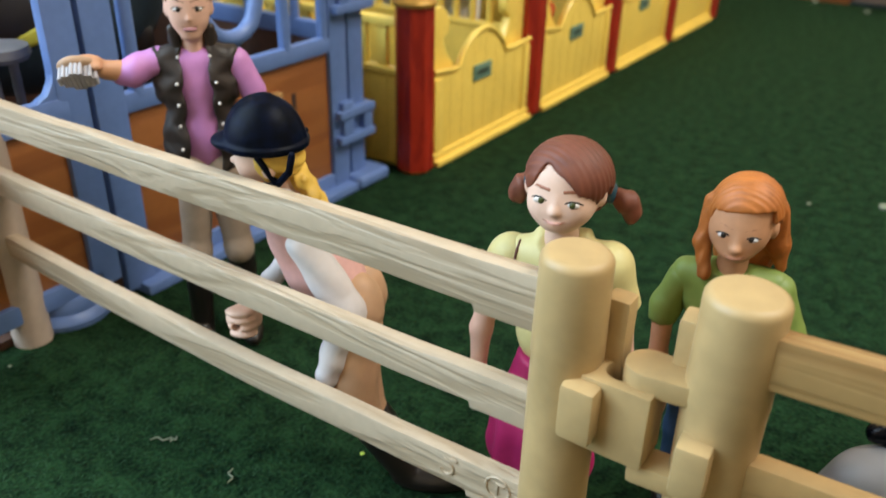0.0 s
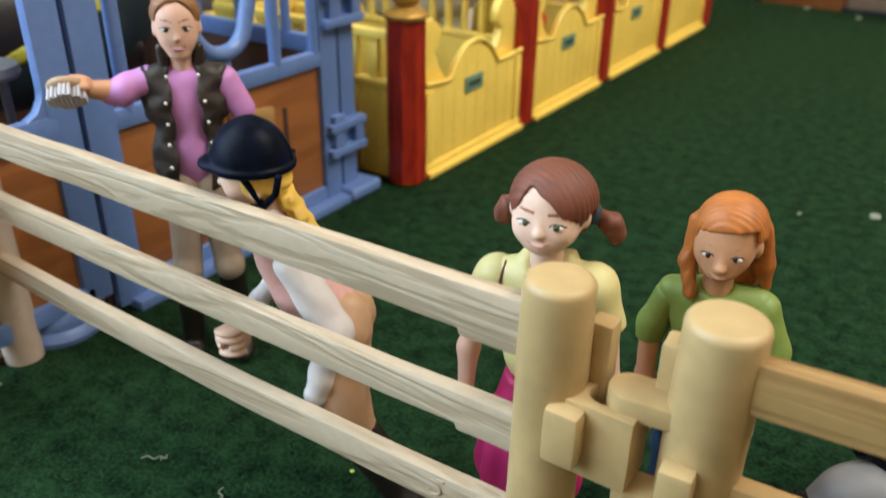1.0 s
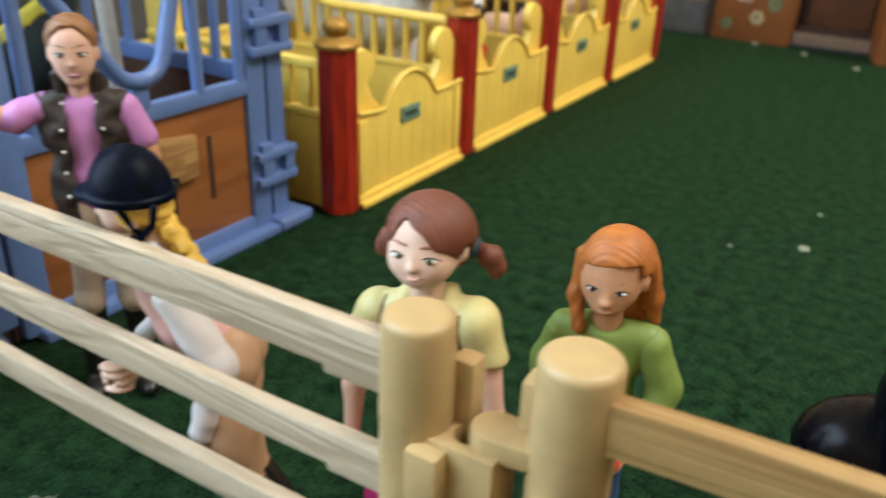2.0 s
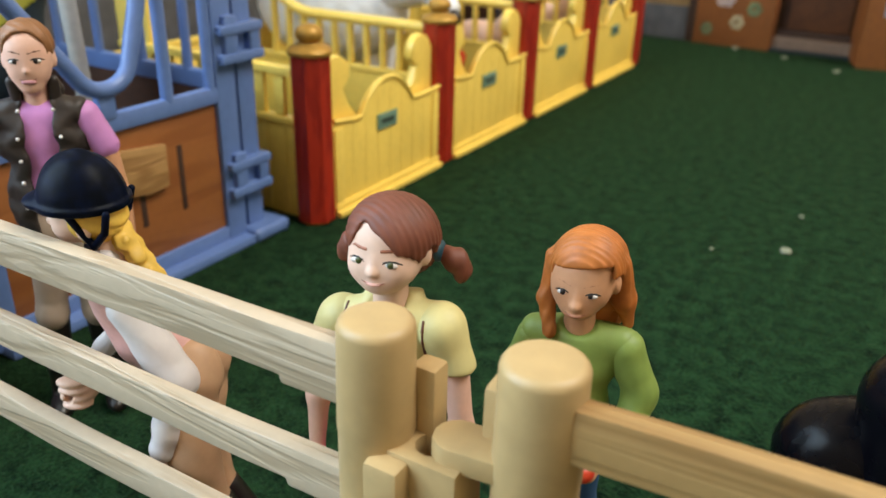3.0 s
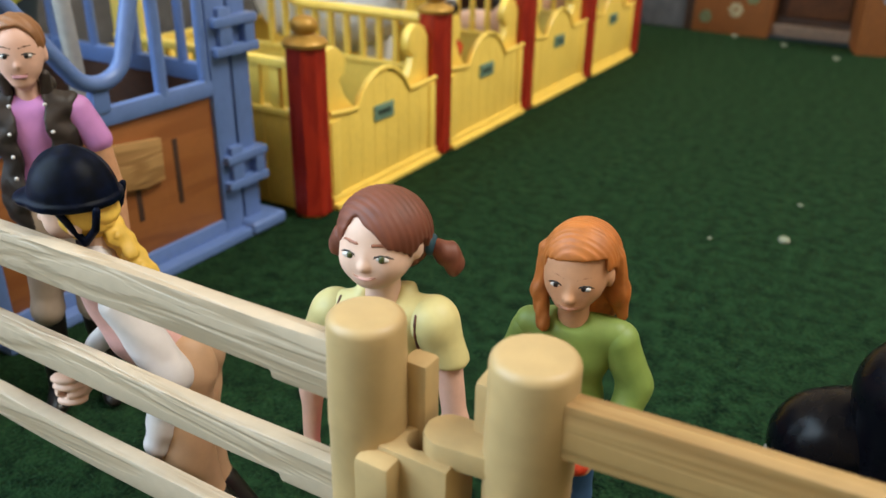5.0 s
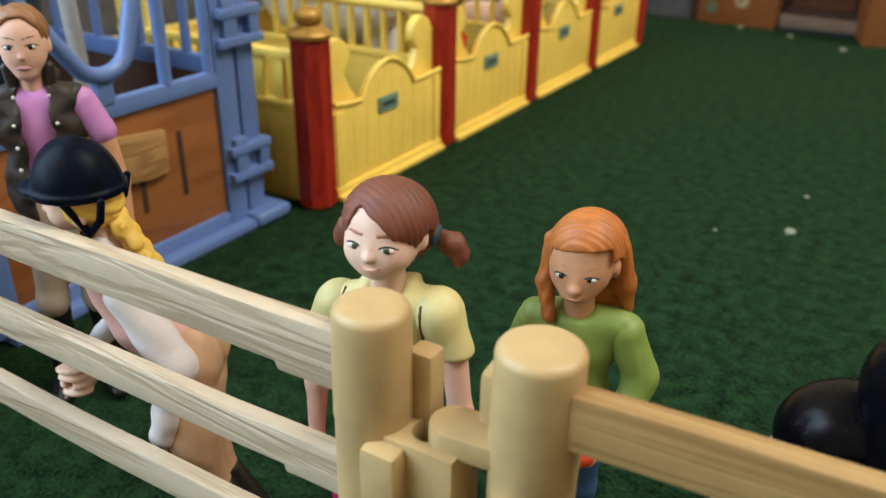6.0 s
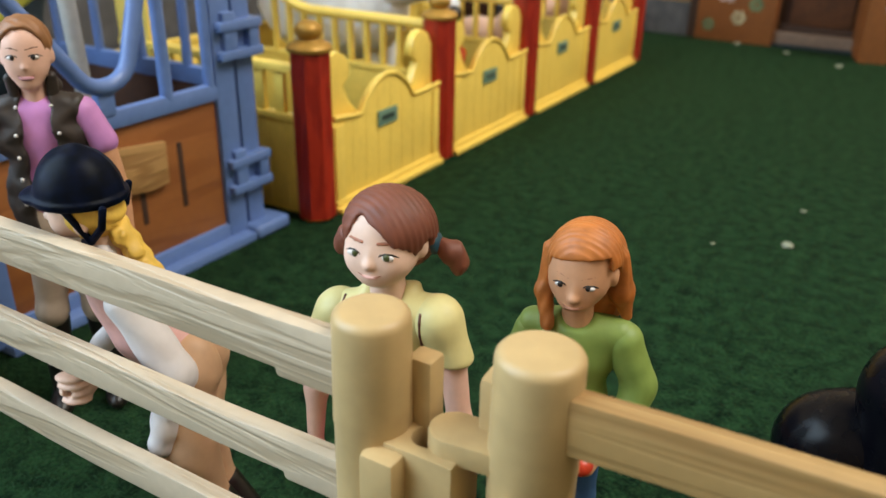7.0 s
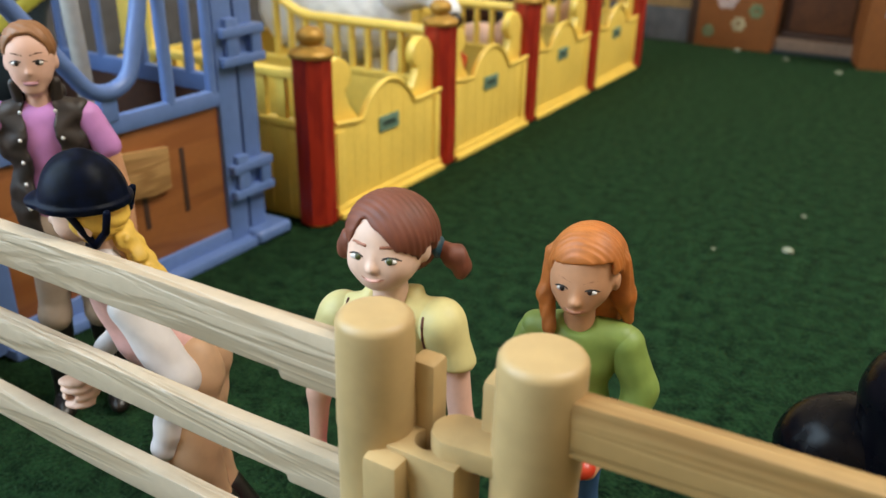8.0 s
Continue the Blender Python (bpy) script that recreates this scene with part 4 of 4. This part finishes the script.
    # a longer waist, less so at the outstretched arm
    for v in woman.data.vertices:
        rise = min(1, max(0, (v.co.z / CM - 5.0) / 3.0))
        arm = min(1, max(0, (-v.co.x / CM - 1.2) / 1.2))
        v.co.z += 0.34 * CM * rise * rise * (3 - 2 * rise) * (1 - 0.85 * arm)
    brush = thing("grooming_brush", -15.83, 17.35, 0, 48, "toy grooming brush with pale bristles in the figure's grip", "brush")
    lean = Matrix.Translation((-2.98, -0.45, 9.2)) @ Matrix.Rotation(radians(-48), 4, "X") @ Matrix.Scale(0.86, 4)
    part("brush_back", merge(None, disc_hull(0, 0, 0.08, 0.62, 0.5, 0.26), lean), M_BRUSH, brush)
    tufts = bmesh.new()
    for i in range(-4, 5):
        for j in range(-3, 4):
            if (i / 4.3) ** 2 + (j / 3.3) ** 2 < 1:
                tube([(i * 0.125, j * 0.125, 0.0), (i * 0.13, j * 0.13, -0.46)], [0.06, 0.068], 7, tufts)
    part("bristles", merge(None, tufts, lean), M_BRISTLE, brush)


def rider():
    """Leans forward; local -y is where she looks, and the viewer sees her from the side."""
    P = []
    hc = (0, -0.65, 8.95)
    head = join(0.2, ell(hc, (0.6, 0.62, 0.68)), ell((0, -0.95, 8.5), (0.42, 0.42, 0.42)))
    head = join(0.06, head, ell((0, -1.38, 8.55), (0.09, 0.12, 0.1)), ell((0.6, -0.5, 8.55), (0.08, 0.16, 0.2)), ell((-0.6, -0.5, 8.55), (0.08, 0.16, 0.2)))
    P.append((M_SKIN_PALE, join(0.15, head, limb((0, -0.1, 7.4), (0, -0.5, 8.4), 0.34, 0.32)), (-0.9, -1.7, 7.0), (0.9, 0.4, 9.8), 0.05))
    P.append((M_HAIR_FAIR, cut(rippled(ell((0, -0.5, 8.72), (0.66, 0.68, 0.62)), 0.02, strands(0, 0.6, 0.8, 22)), ell((0, -1.35, 8.4), (0.9, 0.72, 0.85)), 0.05), (-0.9, -1.4, 7.9), (0.9, 0.5, 9.5), 0.05))
    plait = [ell(((-1) ** i * 0.09, -0.12 + 0.1 * i, 8.5 - 0.18 * i), (0.29 - 0.01 * i, 0.21, 0.22)) for i in range(11)]
    P.append((M_HAIR_FAIR, rippled(join(0.14, *plait), 0.02, strands(0.7, 0.9, 0.6, 30)), (-0.6, -0.4, 6.3), (0.6, 1.5, 8.9), 0.04))
    helm = both(join(0.1, ell((0, -0.66, 8.95), (0.84, 0.9, 1.1)), ell((0, -0.6, 9.95), (0.14, 0.14, 0.1))), half(2, 9.0, -1))
    rim = both(ell((0, -0.66, 9.05), (0.9, 0.96, 0.5)), lambda p: np.abs(p[..., 2] - 9.02) - 0.08)
    peak = both(ell((0, -1.2, 9.03), (0.6, 0.66, 0.2)), half(2, 8.92, -1))
    ridge = lambda p: -np.exp(-(p[..., 0] / 0.09) ** 2)
    P.append((M_HELMET, join(0.04, rippled(helm, 0.035, ridge), peak, rim), (-1.2, -2.2, 8.5), (1.2, 0.7, 10.4), 0.045))
    for s in (-1, 1):
        chin = (s * 0.54, -0.36, 8.2)
        st = join(0.02, limb((s * 0.78, -0.72, 9.0), chin, 0.075, 0.075), limb((s * 0.76, 0.06, 9.0), (s * 0.7, -0.04, 8.58), 0.08, 0.08), limb((s * 0.7, -0.04, 8.58), chin, 0.08, 0.08), limb(chin, (0, -0.75, 7.98), 0.07, 0.07))
        P.append((M_HELMET, st, (min(0, s) - 0.2, -1.3, 7.8), (max(0, s) + 0.2, 0.2, 9.1), 0.04))
    torso = join(0.4, ell((0, -0.15, 6.9), (0.82, 0.66, 0.9)), ell((0, 0.3, 5.95), (0.8, 0.8, 0.85)), ell((0, 0.85, 5.5), (0.74, 0.66, 0.7)), limb((-0.5, -0.25, 7.3), (0.5, -0.25, 7.3), 0.34, 0.34))
    P.append((M_PINK, torso, (-1.3, -1.1, 4.7), (1.3, 1.7, 8.0), 0.06))
    P.append((M_WHITE, limb((-0.25, -0.3, 7.75), (0.25, -0.3, 7.75), 0.3, 0.3), (-0.8, -0.9, 7.3), (0.8, 0.3, 8.2), 0.05))
    crease = lambda p: np.sin(8 * p[..., 2] + 5 * p[..., 1])
    near = join(0.2, limb((0.78, 0.2, 6.9), (0.95, 1.1, 5.35), 0.4, 0.44), limb((0.95, 1.1, 5.35), (1.0, 0.62, 3.55), 0.4, 0.31))
    P.append((M_WHITE, rippled(near, 0.02, crease), (0.2, -0.6, 3.0), (1.6, 1.7, 7.6), 0.05))
    P.append((M_SKIN_PALE, join(0.1, ell((1.0, 0.55, 3.0), (0.2, 0.24, 0.34)), ell((1.0, 0.4, 2.8), (0.18, 0.16, 0.2))), (0.6, 0.0, 2.3), (1.4, 1.1, 3.6), 0.05))
    far = join(0.2, limb((-0.6, -0.2, 7.0), (-0.7, -0.35, 5.9), 0.34, 0.3), limb((-0.7, -0.35, 5.9), (-0.6, -1.35, 4.75), 0.3, 0.22))
    P.append((M_WHITE, rippled(far, 0.02, crease), (-1.3, -1.8, 4.3), (0.0, 0.4, 7.6), 0.06))
    fist = cut(join(0.07, ell((-0.55, -1.75, 4.05), (0.34, 0.46, 0.38)), *[ell((-0.3, -1.72 - 0.02 * j, 3.78 + 0.2 * j), (0.24, 0.36, 0.11)) for j in range(4)], limb((-0.6, -1.35, 4.75), (-0.55, -1.6, 4.3), 0.22, 0.24)), limb((-1.2, -1.85, 4.0), (0.2, -1.85, 4.0), 0.1, 0.1), 0.05)
    P.append((M_SKIN_PALE, fist, (-1.1, -2.4, 3.5), (0.1, -0.9, 5.1), 0.045))
    for s, kx in ((-1, 0.1), (1, 0.72)):
        leg = join(0.3, ell((s * 0.3, 1.15, 5.2), (0.6, 0.72, 0.75)), limb((s * 0.45, 1.2, 4.9), (kx, 1.15, 3.1), 0.62, 0.54), limb((kx, 1.15, 3.1), (kx + 0.06, 1.5, 1.9), 0.52, 0.42))
        P.append((M_BREECH2, rippled(leg, 0.014, crease), (min(s, 0) - 1.2, 0, 0.6), (max(s, 0) + 1.2, 3.2, 6.2), 0.06))
        # foot drawn out behind the heel to cover a dark patch there
        boot = join(0.15, limb((kx + 0.06, 1.6, 1.75), (kx + 0.1, 2.4, 0.5), 0.42, 0.36), ell((kx + 0.12, 3.15, 0.28), (0.42, 1.05, 0.38)))
        P.append((M_BOOT, both(boot, half(2, 0, -1)), (kx - 0.8, 0.9, -0.2), (kx + 1.0, 4.5, 2.6), 0.06))
    figure("toy_rider", P, -9.5, 14.65, -58, "toy rider figure in black helmet leaning forward", "toy figure")


def pied_animal():
    P = []
    body = join(0.5, ell((0.2, 0, 3.6), (3.1, 1.35, 1.35)), ell((-1.9, 0, 3.45), (1.25, 1.2, 1.25)))
    P.append((M_BLACK, both(body, half(2, 3.0, -1)), (-4, -2.2, 2.5), (4, 2.2, 6.0), 0.1))
    P.append((M_HIDE, both(join(0.4, ell((0, 0, 3.9), (3.28, 1.43, 1.85)), ell((-2.0, -0.2, 2.9), (1.3, 1.25, 1.3))), half(2, 3.0, 1)), (-4, -2.2, 1.2), (4, 2.2, 3.4), 0.1))
    P.append((M_BLACK, join(0.5, limb((-0.75, -1.1, 3.2), (-0.6, -0.75, 5.3), 1.05, 1.2), limb((-0.6, -0.75, 5.3), (0.4, -0.6, 6.5), 1.2, 1.05), ell((1.5, -0.6, 6.7), (1.5, 0.9, 0.95))), (-2.6, -2.6, 2.2), (4.0, 1.8, 8.4), 0.1))
    P.append((M_HIDE, join(0.3, ell((-3.7, -0.95, 1.6), (1.25, 0.85, 0.9)), ell((-4.5, -0.9, 1.15), (0.65, 0.6, 0.55))), (-6, -2.2, 0.4), (-2.3, 0.4, 3.2), 0.08))
    P.append((M_BLACK, ell((-5.1, -0.85, 1.1), (0.32, 0.46, 0.4)), (-6, -1.6, 0.4), (-4.8, 0, 2), 0.06))
    P.append((M_BLACK, join(0.2, limb((-2.6, -0.5, 3.4), (-3.9, -0.5, 2.7), 0.3, 0.26), limb((-1.9, -0.2, 3.3), (-3.1, -0.6, 2.5), 0.8, 0.6)), (-4.8, -1.8, 1.9), (-0.4, 0.9, 5.4), 0.08))
    for x in (-2.0, 2.2):
        for y in (-0.75, 0.75):
            P.append((M_HIDE, both(limb((x, y, 2.8), (x, y, 0.2), 0.6, 0.35), half(2, 0, -1)), (x - 0.9, y - 0.9, -0.2), (x + 0.9, y + 0.9, 3.6), 0.1))
    figure("toy_animal", P, 5.85, 23.1, 30, "glossy black toy farm animal with white belly and legs", "toy animal")


def white_animal():
    P = []
    wool = lambda p: np.sin(5 * p[..., 0] + 2 * np.sin(3 * p[..., 1])) * np.sin(5 * p[..., 2])
    body = join(0.8, ell((-0.2, -0.6, 7.2), (5.9, 2.6, 3.6)), ell((-2.5, -0.4, 7.8), (2.7, 2.3, 3.3)))
    P.append((M_FUR, rippled(body, 0.06, wool), (-7, -4, 2.8), (7, 3, 12.5), 0.18))
    P.append((M_FUR, join(0.5, limb((4.6, -0.6, 8.7), (8.4, -2.2, 9.4), 1.4, 1.1), limb((8.4, -2.2, 9.4), (10.4, -3.3, 8.3), 1.0, 0.6)), (2.6, -4.6, 6.5), (11.8, 1.6, 12), 0.14))
    P.append((M_BOOT, ell((10.8, -3.55, 7.9), (0.5, 0.5, 0.45)), (10, -4.3, 7.2), (11.6, -2.8, 8.6), 0.1))
    for x in (-3, 3.2):
        for y in (-0.8, 0.8):
            P.append((M_FUR, limb((x, y, 6), (x, y, 0.35), 0.75, 0.4), (x - 1, y - 1, -0.1), (x + 1, y + 1, 8), 0.14))
    figure("toy_animal", P, -30.2, 48.7, 0, "white woolly toy animal looking out of a yellow stall", "toy animal")


def small_animal(x, y, turn, m, m2, size, label):
    P = []
    P.append((m, join(0.4, ell((0, 0, 4.6), (2.4, 1.2, 1.4)), limb((1.8, 0, 5.2), (3.0, 0, 6.8), 0.9, 0.65), ell((3.5, 0, 6.9), (0.95, 0.55, 0.6))), (-3, -1.8, 2.6), (5, 1.8, 8.2), 0.14))
    for a in (-1.5, 1.5):
        for b in (-0.6, 0.6):
            P.append((m2, limb((a, b, 4), (a, b, 0.3), 0.5, 0.3), (a - 0.8, b - 0.8, -0.1), (a + 0.8, b + 0.8, 5), 0.12))
    figure("toy_animal", P, x, y, turn, label, "toy animal").scale = (size, size, size)


def dark_animal():
    P = []
    body = join(0.9, ell((0, 0, 8.4), (2.5, 5.6, 3.1)), limb((0, 3.5, 9.5), (0.4, 6.5, 13.5), 1.8, 1.2), ell((0.8, -4.5, 9.5), (1.6, 2.0, 2.2)))
    edge = lambda p: p[..., 2] - 9.3 - 0.4 * (p[..., 1] - 1.5)
    lo, hi = (-3.6, -7.5, 4.8), (3.6, 8.5, 15)
    P.append((M_BLANKET, both(body, edge), lo, hi, 0.18))
    P.append((M_BOOT, both(body, lambda p: -edge(p)), lo, hi, 0.18))
    P.append((M_LIME, both(lambda p: body(p) - 0.1, lambda p: np.abs(edge(p) + 0.05) - 0.32), lo, hi, 0.15))
    for x in (-1.0, 1.0):
        for y in (-3.4, 3.4):
            P.append((M_BOOT, limb((x, y, 7), (x, y, 0.65), 0.8, 0.4), (x - 1.2, y - 1.2, 0.1), (x + 1.2, y + 1.2, 8), 0.16))
    figure("toy_animal", P, -28.2, 20.2, 0, "dark toy animal with teal blanket and yellow-green trim", "toy animal", z=0.1)


small_animal(-24.5, 57.8, 0, M_SKIN_PALE, M_WHITE, 0.95, "pale pink and white toy animal in a yellow stall")
small_animal(-27.0, 61.5, 20, M_SHADOWBOX, M_BOOT, 1.45, "dark brown toy animal standing in a yellow stall")
small_animal(-24.5, 69.0, -10, M_SKIN_PALE, M_WHITE, 0.95, "pale pink and white toy animal in a yellow stall")
cloth = slab([(-1.0, -0.6), (-0.3, -0.75), (0.7, -0.4), (1.0, 0.3), (0.4, 0.7), (-0.5, 0.6), (-1.1, 0.2)], 0, -0.25, 0.25, 0.15)
tagged(part("red_cloth", cloth, M_FRUIT), "small red cloth tucked behind a yellow stall gate", "cloth").matrix_basis = pose(-19.75 * CM, 46.1 * CM, 5.2 * CM)
stand = thing("feed_stand", -22.6, 15.0, 0, 0, "grey plastic stand with flat cap beside the stable", "stand")
part("pole", tube([(0, 0, 0), (0, 0, 8.6)], 0.3, 12), M_GREY, stand)
part("pole", tube([(0.1, 0.8, 0), (0.1, 0.8, 8.6)], 0.15, 10), M_GREY, stand)
part("cap", lathe([(0.9, 8.5), (1.0, 8.65), (0.95, 8.9), (0.3, 9.0)], 0, 0.4, 24), M_GREY, stand)
rear = thing("stone_wall_panel", -39.0, 5.0, 0, 0, "tall dark grey toy wall behind the stable", "toy wall")
part("panel", box(-0.6, 0, 3, 46, 0, 26, 0.05), M_STONE, rear)
pigtail_girl()
red_haired_girl()
groom_woman()
rider()
pied_animal()
white_animal()
dark_animal()

# ---- far end of the mat ----
stonew = thing("stone_wall", -21.5, 92.5, 0, 0, "low grey stone toy wall below a tan plank", "toy wall")
part("stone_base", box(-6, 3.6, -1, 2, 0, 3.4, 0.15), M_STONE, stonew)
part("plank", box(-6, 3.6, -0.9, 1.9, 3.4, 9, 0.1), M_PLANK, stonew)
# post widened; its dark colour also paints the shaded gap beside the carton
part("end_post_and_gap", box(3.0, 4.3, -1.3, 2, 0, 9, 0.1), M_SLOT, stonew)


def carton(x, y, w, d, h, turn, label):
    c = thing("cardboard_box", x, y, 0, turn, label, "box", "cardboard boxes")
    part("side", box(-w / 2, w / 2, 0, 0.3, 0, h, 0.05), M_CARD, c)
    part("side", box(-w / 2, w / 2, d - 0.3, d, 0, h, 0.05), M_CARD, c)
    part("side", box(-w / 2, -w / 2 + 0.3, 0.3, d - 0.3, 0, h, 0.05), M_CARD, c)
    part("side", box(w / 2 - 0.3, w / 2, 0.3, d - 0.3, 0, h, 0.05), M_CARD, c)
    part("top", box(-w / 2, w / 2, 0, d, h, h + 0.3, 0.05), M_CARD, c)
    return c


c1 = carton(-13.9, 91.0, 7.6, 7, 10, -3, "brown cardboard box with faded flower prints")
for fx, fz, r, flower in ((-1.0, 4.9, 1.3, M_FLOWER_PINK), (0.4, 2.4, 0.8, M_FLOWER), (-2.5, 1.5, 0.7, M_FLOWER_GREEN), (1.9, 3.8, 0.8, M_FLOWER_GREEN), (0.2, 6.0, 0.6, M_FLOWER_GREEN)):
    b = bmesh.new()
    for i in range(6):
        a = i * math.pi / 3
        disc_hull(fx + 0.55 * r * math.cos(a), -0.03, fz + 0.55 * r * math.sin(a), 0.4 * r, 0.04, 0.4 * r, 10, b)
    part("flower_print", b, flower, c1)
c2 = carton(3.0, 88.8, 10, 8, 12, 14, "brown cardboard box at the edge of the mat")
part("blue_print", box(-3.6, -1.8, -0.06, 0.05, 4.6, 7.0, 0.03), M_PRINT_BLUE, c2, "pale blue printed patch")
cab = thing("toy_house", -6.0, 92.0, 0, 0, "dark brown toy house front with pale stone step", "toy house")
part("front", box(-4.4, 4.6, 1.2, 1.8, 0, 14, 0.05), M_SHADOWBOX, cab)
part("step", box(-4.2, 4.2, -0.2, 1.2, 0, 1.3, 0.15), M_STEP, cab, "pale stone step")
part("door_frame", box(-4.4, -3.9, 0.6, 1.3, 1.3, 14, 0.05), M_SLOT, cab)
# right frame widened to draw the dark left edge of the next carton
part("door_frame", box(3.6, 5.0, 0.6, 1.3, 1.3, 14, 0.05), M_SLOT, cab)
part("door_frame", box(-3.9, 3.6, 0.6, 1.25, 1.3, 1.9, 0.05), M_SLOT, cab)
part("door_panel", box(-3.0, 2.6, 0.85, 1.2, 2.0, 14, 0.05), M_DOOR_BROWN, cab, "brown wooden door panel")
# low dark strip along the front of the step
part("front_strip", box(-4.4, 4.6, -0.9, -0.2, 0, 0.25, 0.05), M_BLANKET, cab, "dark strip in front of the step")

# ---- crumbs and lint on the mat ----
for i, (x, y, r) in enumerate(((0.45, 41.5, 0.26), (0.3, 46.5, 0.12), (-2.5, 40.0, 0.1), (-8.63, 15.45, 0.06), (-3.0, 84.5, 0.28), (-8.0, 88.0, 0.3), (5.5, 60.5, 0.2), (-13.0, 89.8, 0.3), (-20.0, 12.2, 0.05))):
    b = bmesh.new()
    bmesh.ops.create_icosphere(b, subdivisions=2, radius=r)
    for v in b.verts:
        v.co *= 1 + 0.5 * noise.noise(v.co * 5 / r + Vector((i, 0, 0)))
        v.co.z *= 0.5
    tagged(part("crumb", b, M_LINT_GREEN if i == 3 else M_LINT), "pale crumb lying on the green felt", "crumb", "crumbs on the mat").matrix_basis = pose(x * CM, y * CM, r * 0.35 * CM)
for x, y, a, L in ((-13.48, 12.69, 35, 0.55), (-10.87, 12.80, 135, 0.5), (-13.18, 12.89, 75, 0.22), (-2.0, 21.5, 30, 0.35), (3.0, 24.0, 140, 0.4)):
    pts = [((k / 8 - 0.5) * L, 0.06 * math.sin(k * 1.1 + x), 0.05) for k in range(9)]
    tagged(part("lint_thread", tube(pts, 0.02, 6), M_LINT), "short pale thread of lint on the felt", "lint", "lint on the mat").matrix_basis = pose(x * CM, y * CM, 0, 0, 0, a)


# ---- short fibres standing out of the felt ----
def fibres(n, x0, x1, y0, y1, seed):
    g = np.random.default_rng(seed)
    far = g.random(n) ** 1.6
    p = np.stack([x0 + (x1 - x0) * g.random(n), y0 + (y1 - y0) * far, np.full(n, 0.015)], 1)
    a, size = 2 * math.pi * g.random(n), 0.07 + 0.2 * g.random(n)
    d = np.stack([np.cos(a), np.sin(a), 0.15 + 0.35 * g.random(n)], 1) * size[:, None]
    side = np.stack([-np.sin(a), np.cos(a), np.zeros(n)], 1) * 0.011
    bend = np.stack([-np.sin(a), np.cos(a), np.zeros(n)], 1) * (size * (g.random(n) - 0.5) * 0.8)[:, None]
    v = np.stack([p - side, p + side, p + d * 0.6 + side, p + d * 0.6 - side, p + d + bend - (0, 0, 0.02)], 1).reshape(-1, 3) * CM
    k = np.arange(n) * 5
    quads, tips = np.stack([k, k + 1, k + 2, k + 3], 1), np.stack([k + 3, k + 2, k + 4], 1)
    me = bpy.data.meshes.new("felt_fibres")
    me.from_pydata(v.tolist(), [], quads.tolist() + tips.tolist())
    me.materials.append(M_FIBRE)
    tagged(new("felt_fibres", me), "short loose green fibres of the felt mat", "fibres", kind="stuff")


fibres(30000, -27, 14, 8.5, 62, 7)
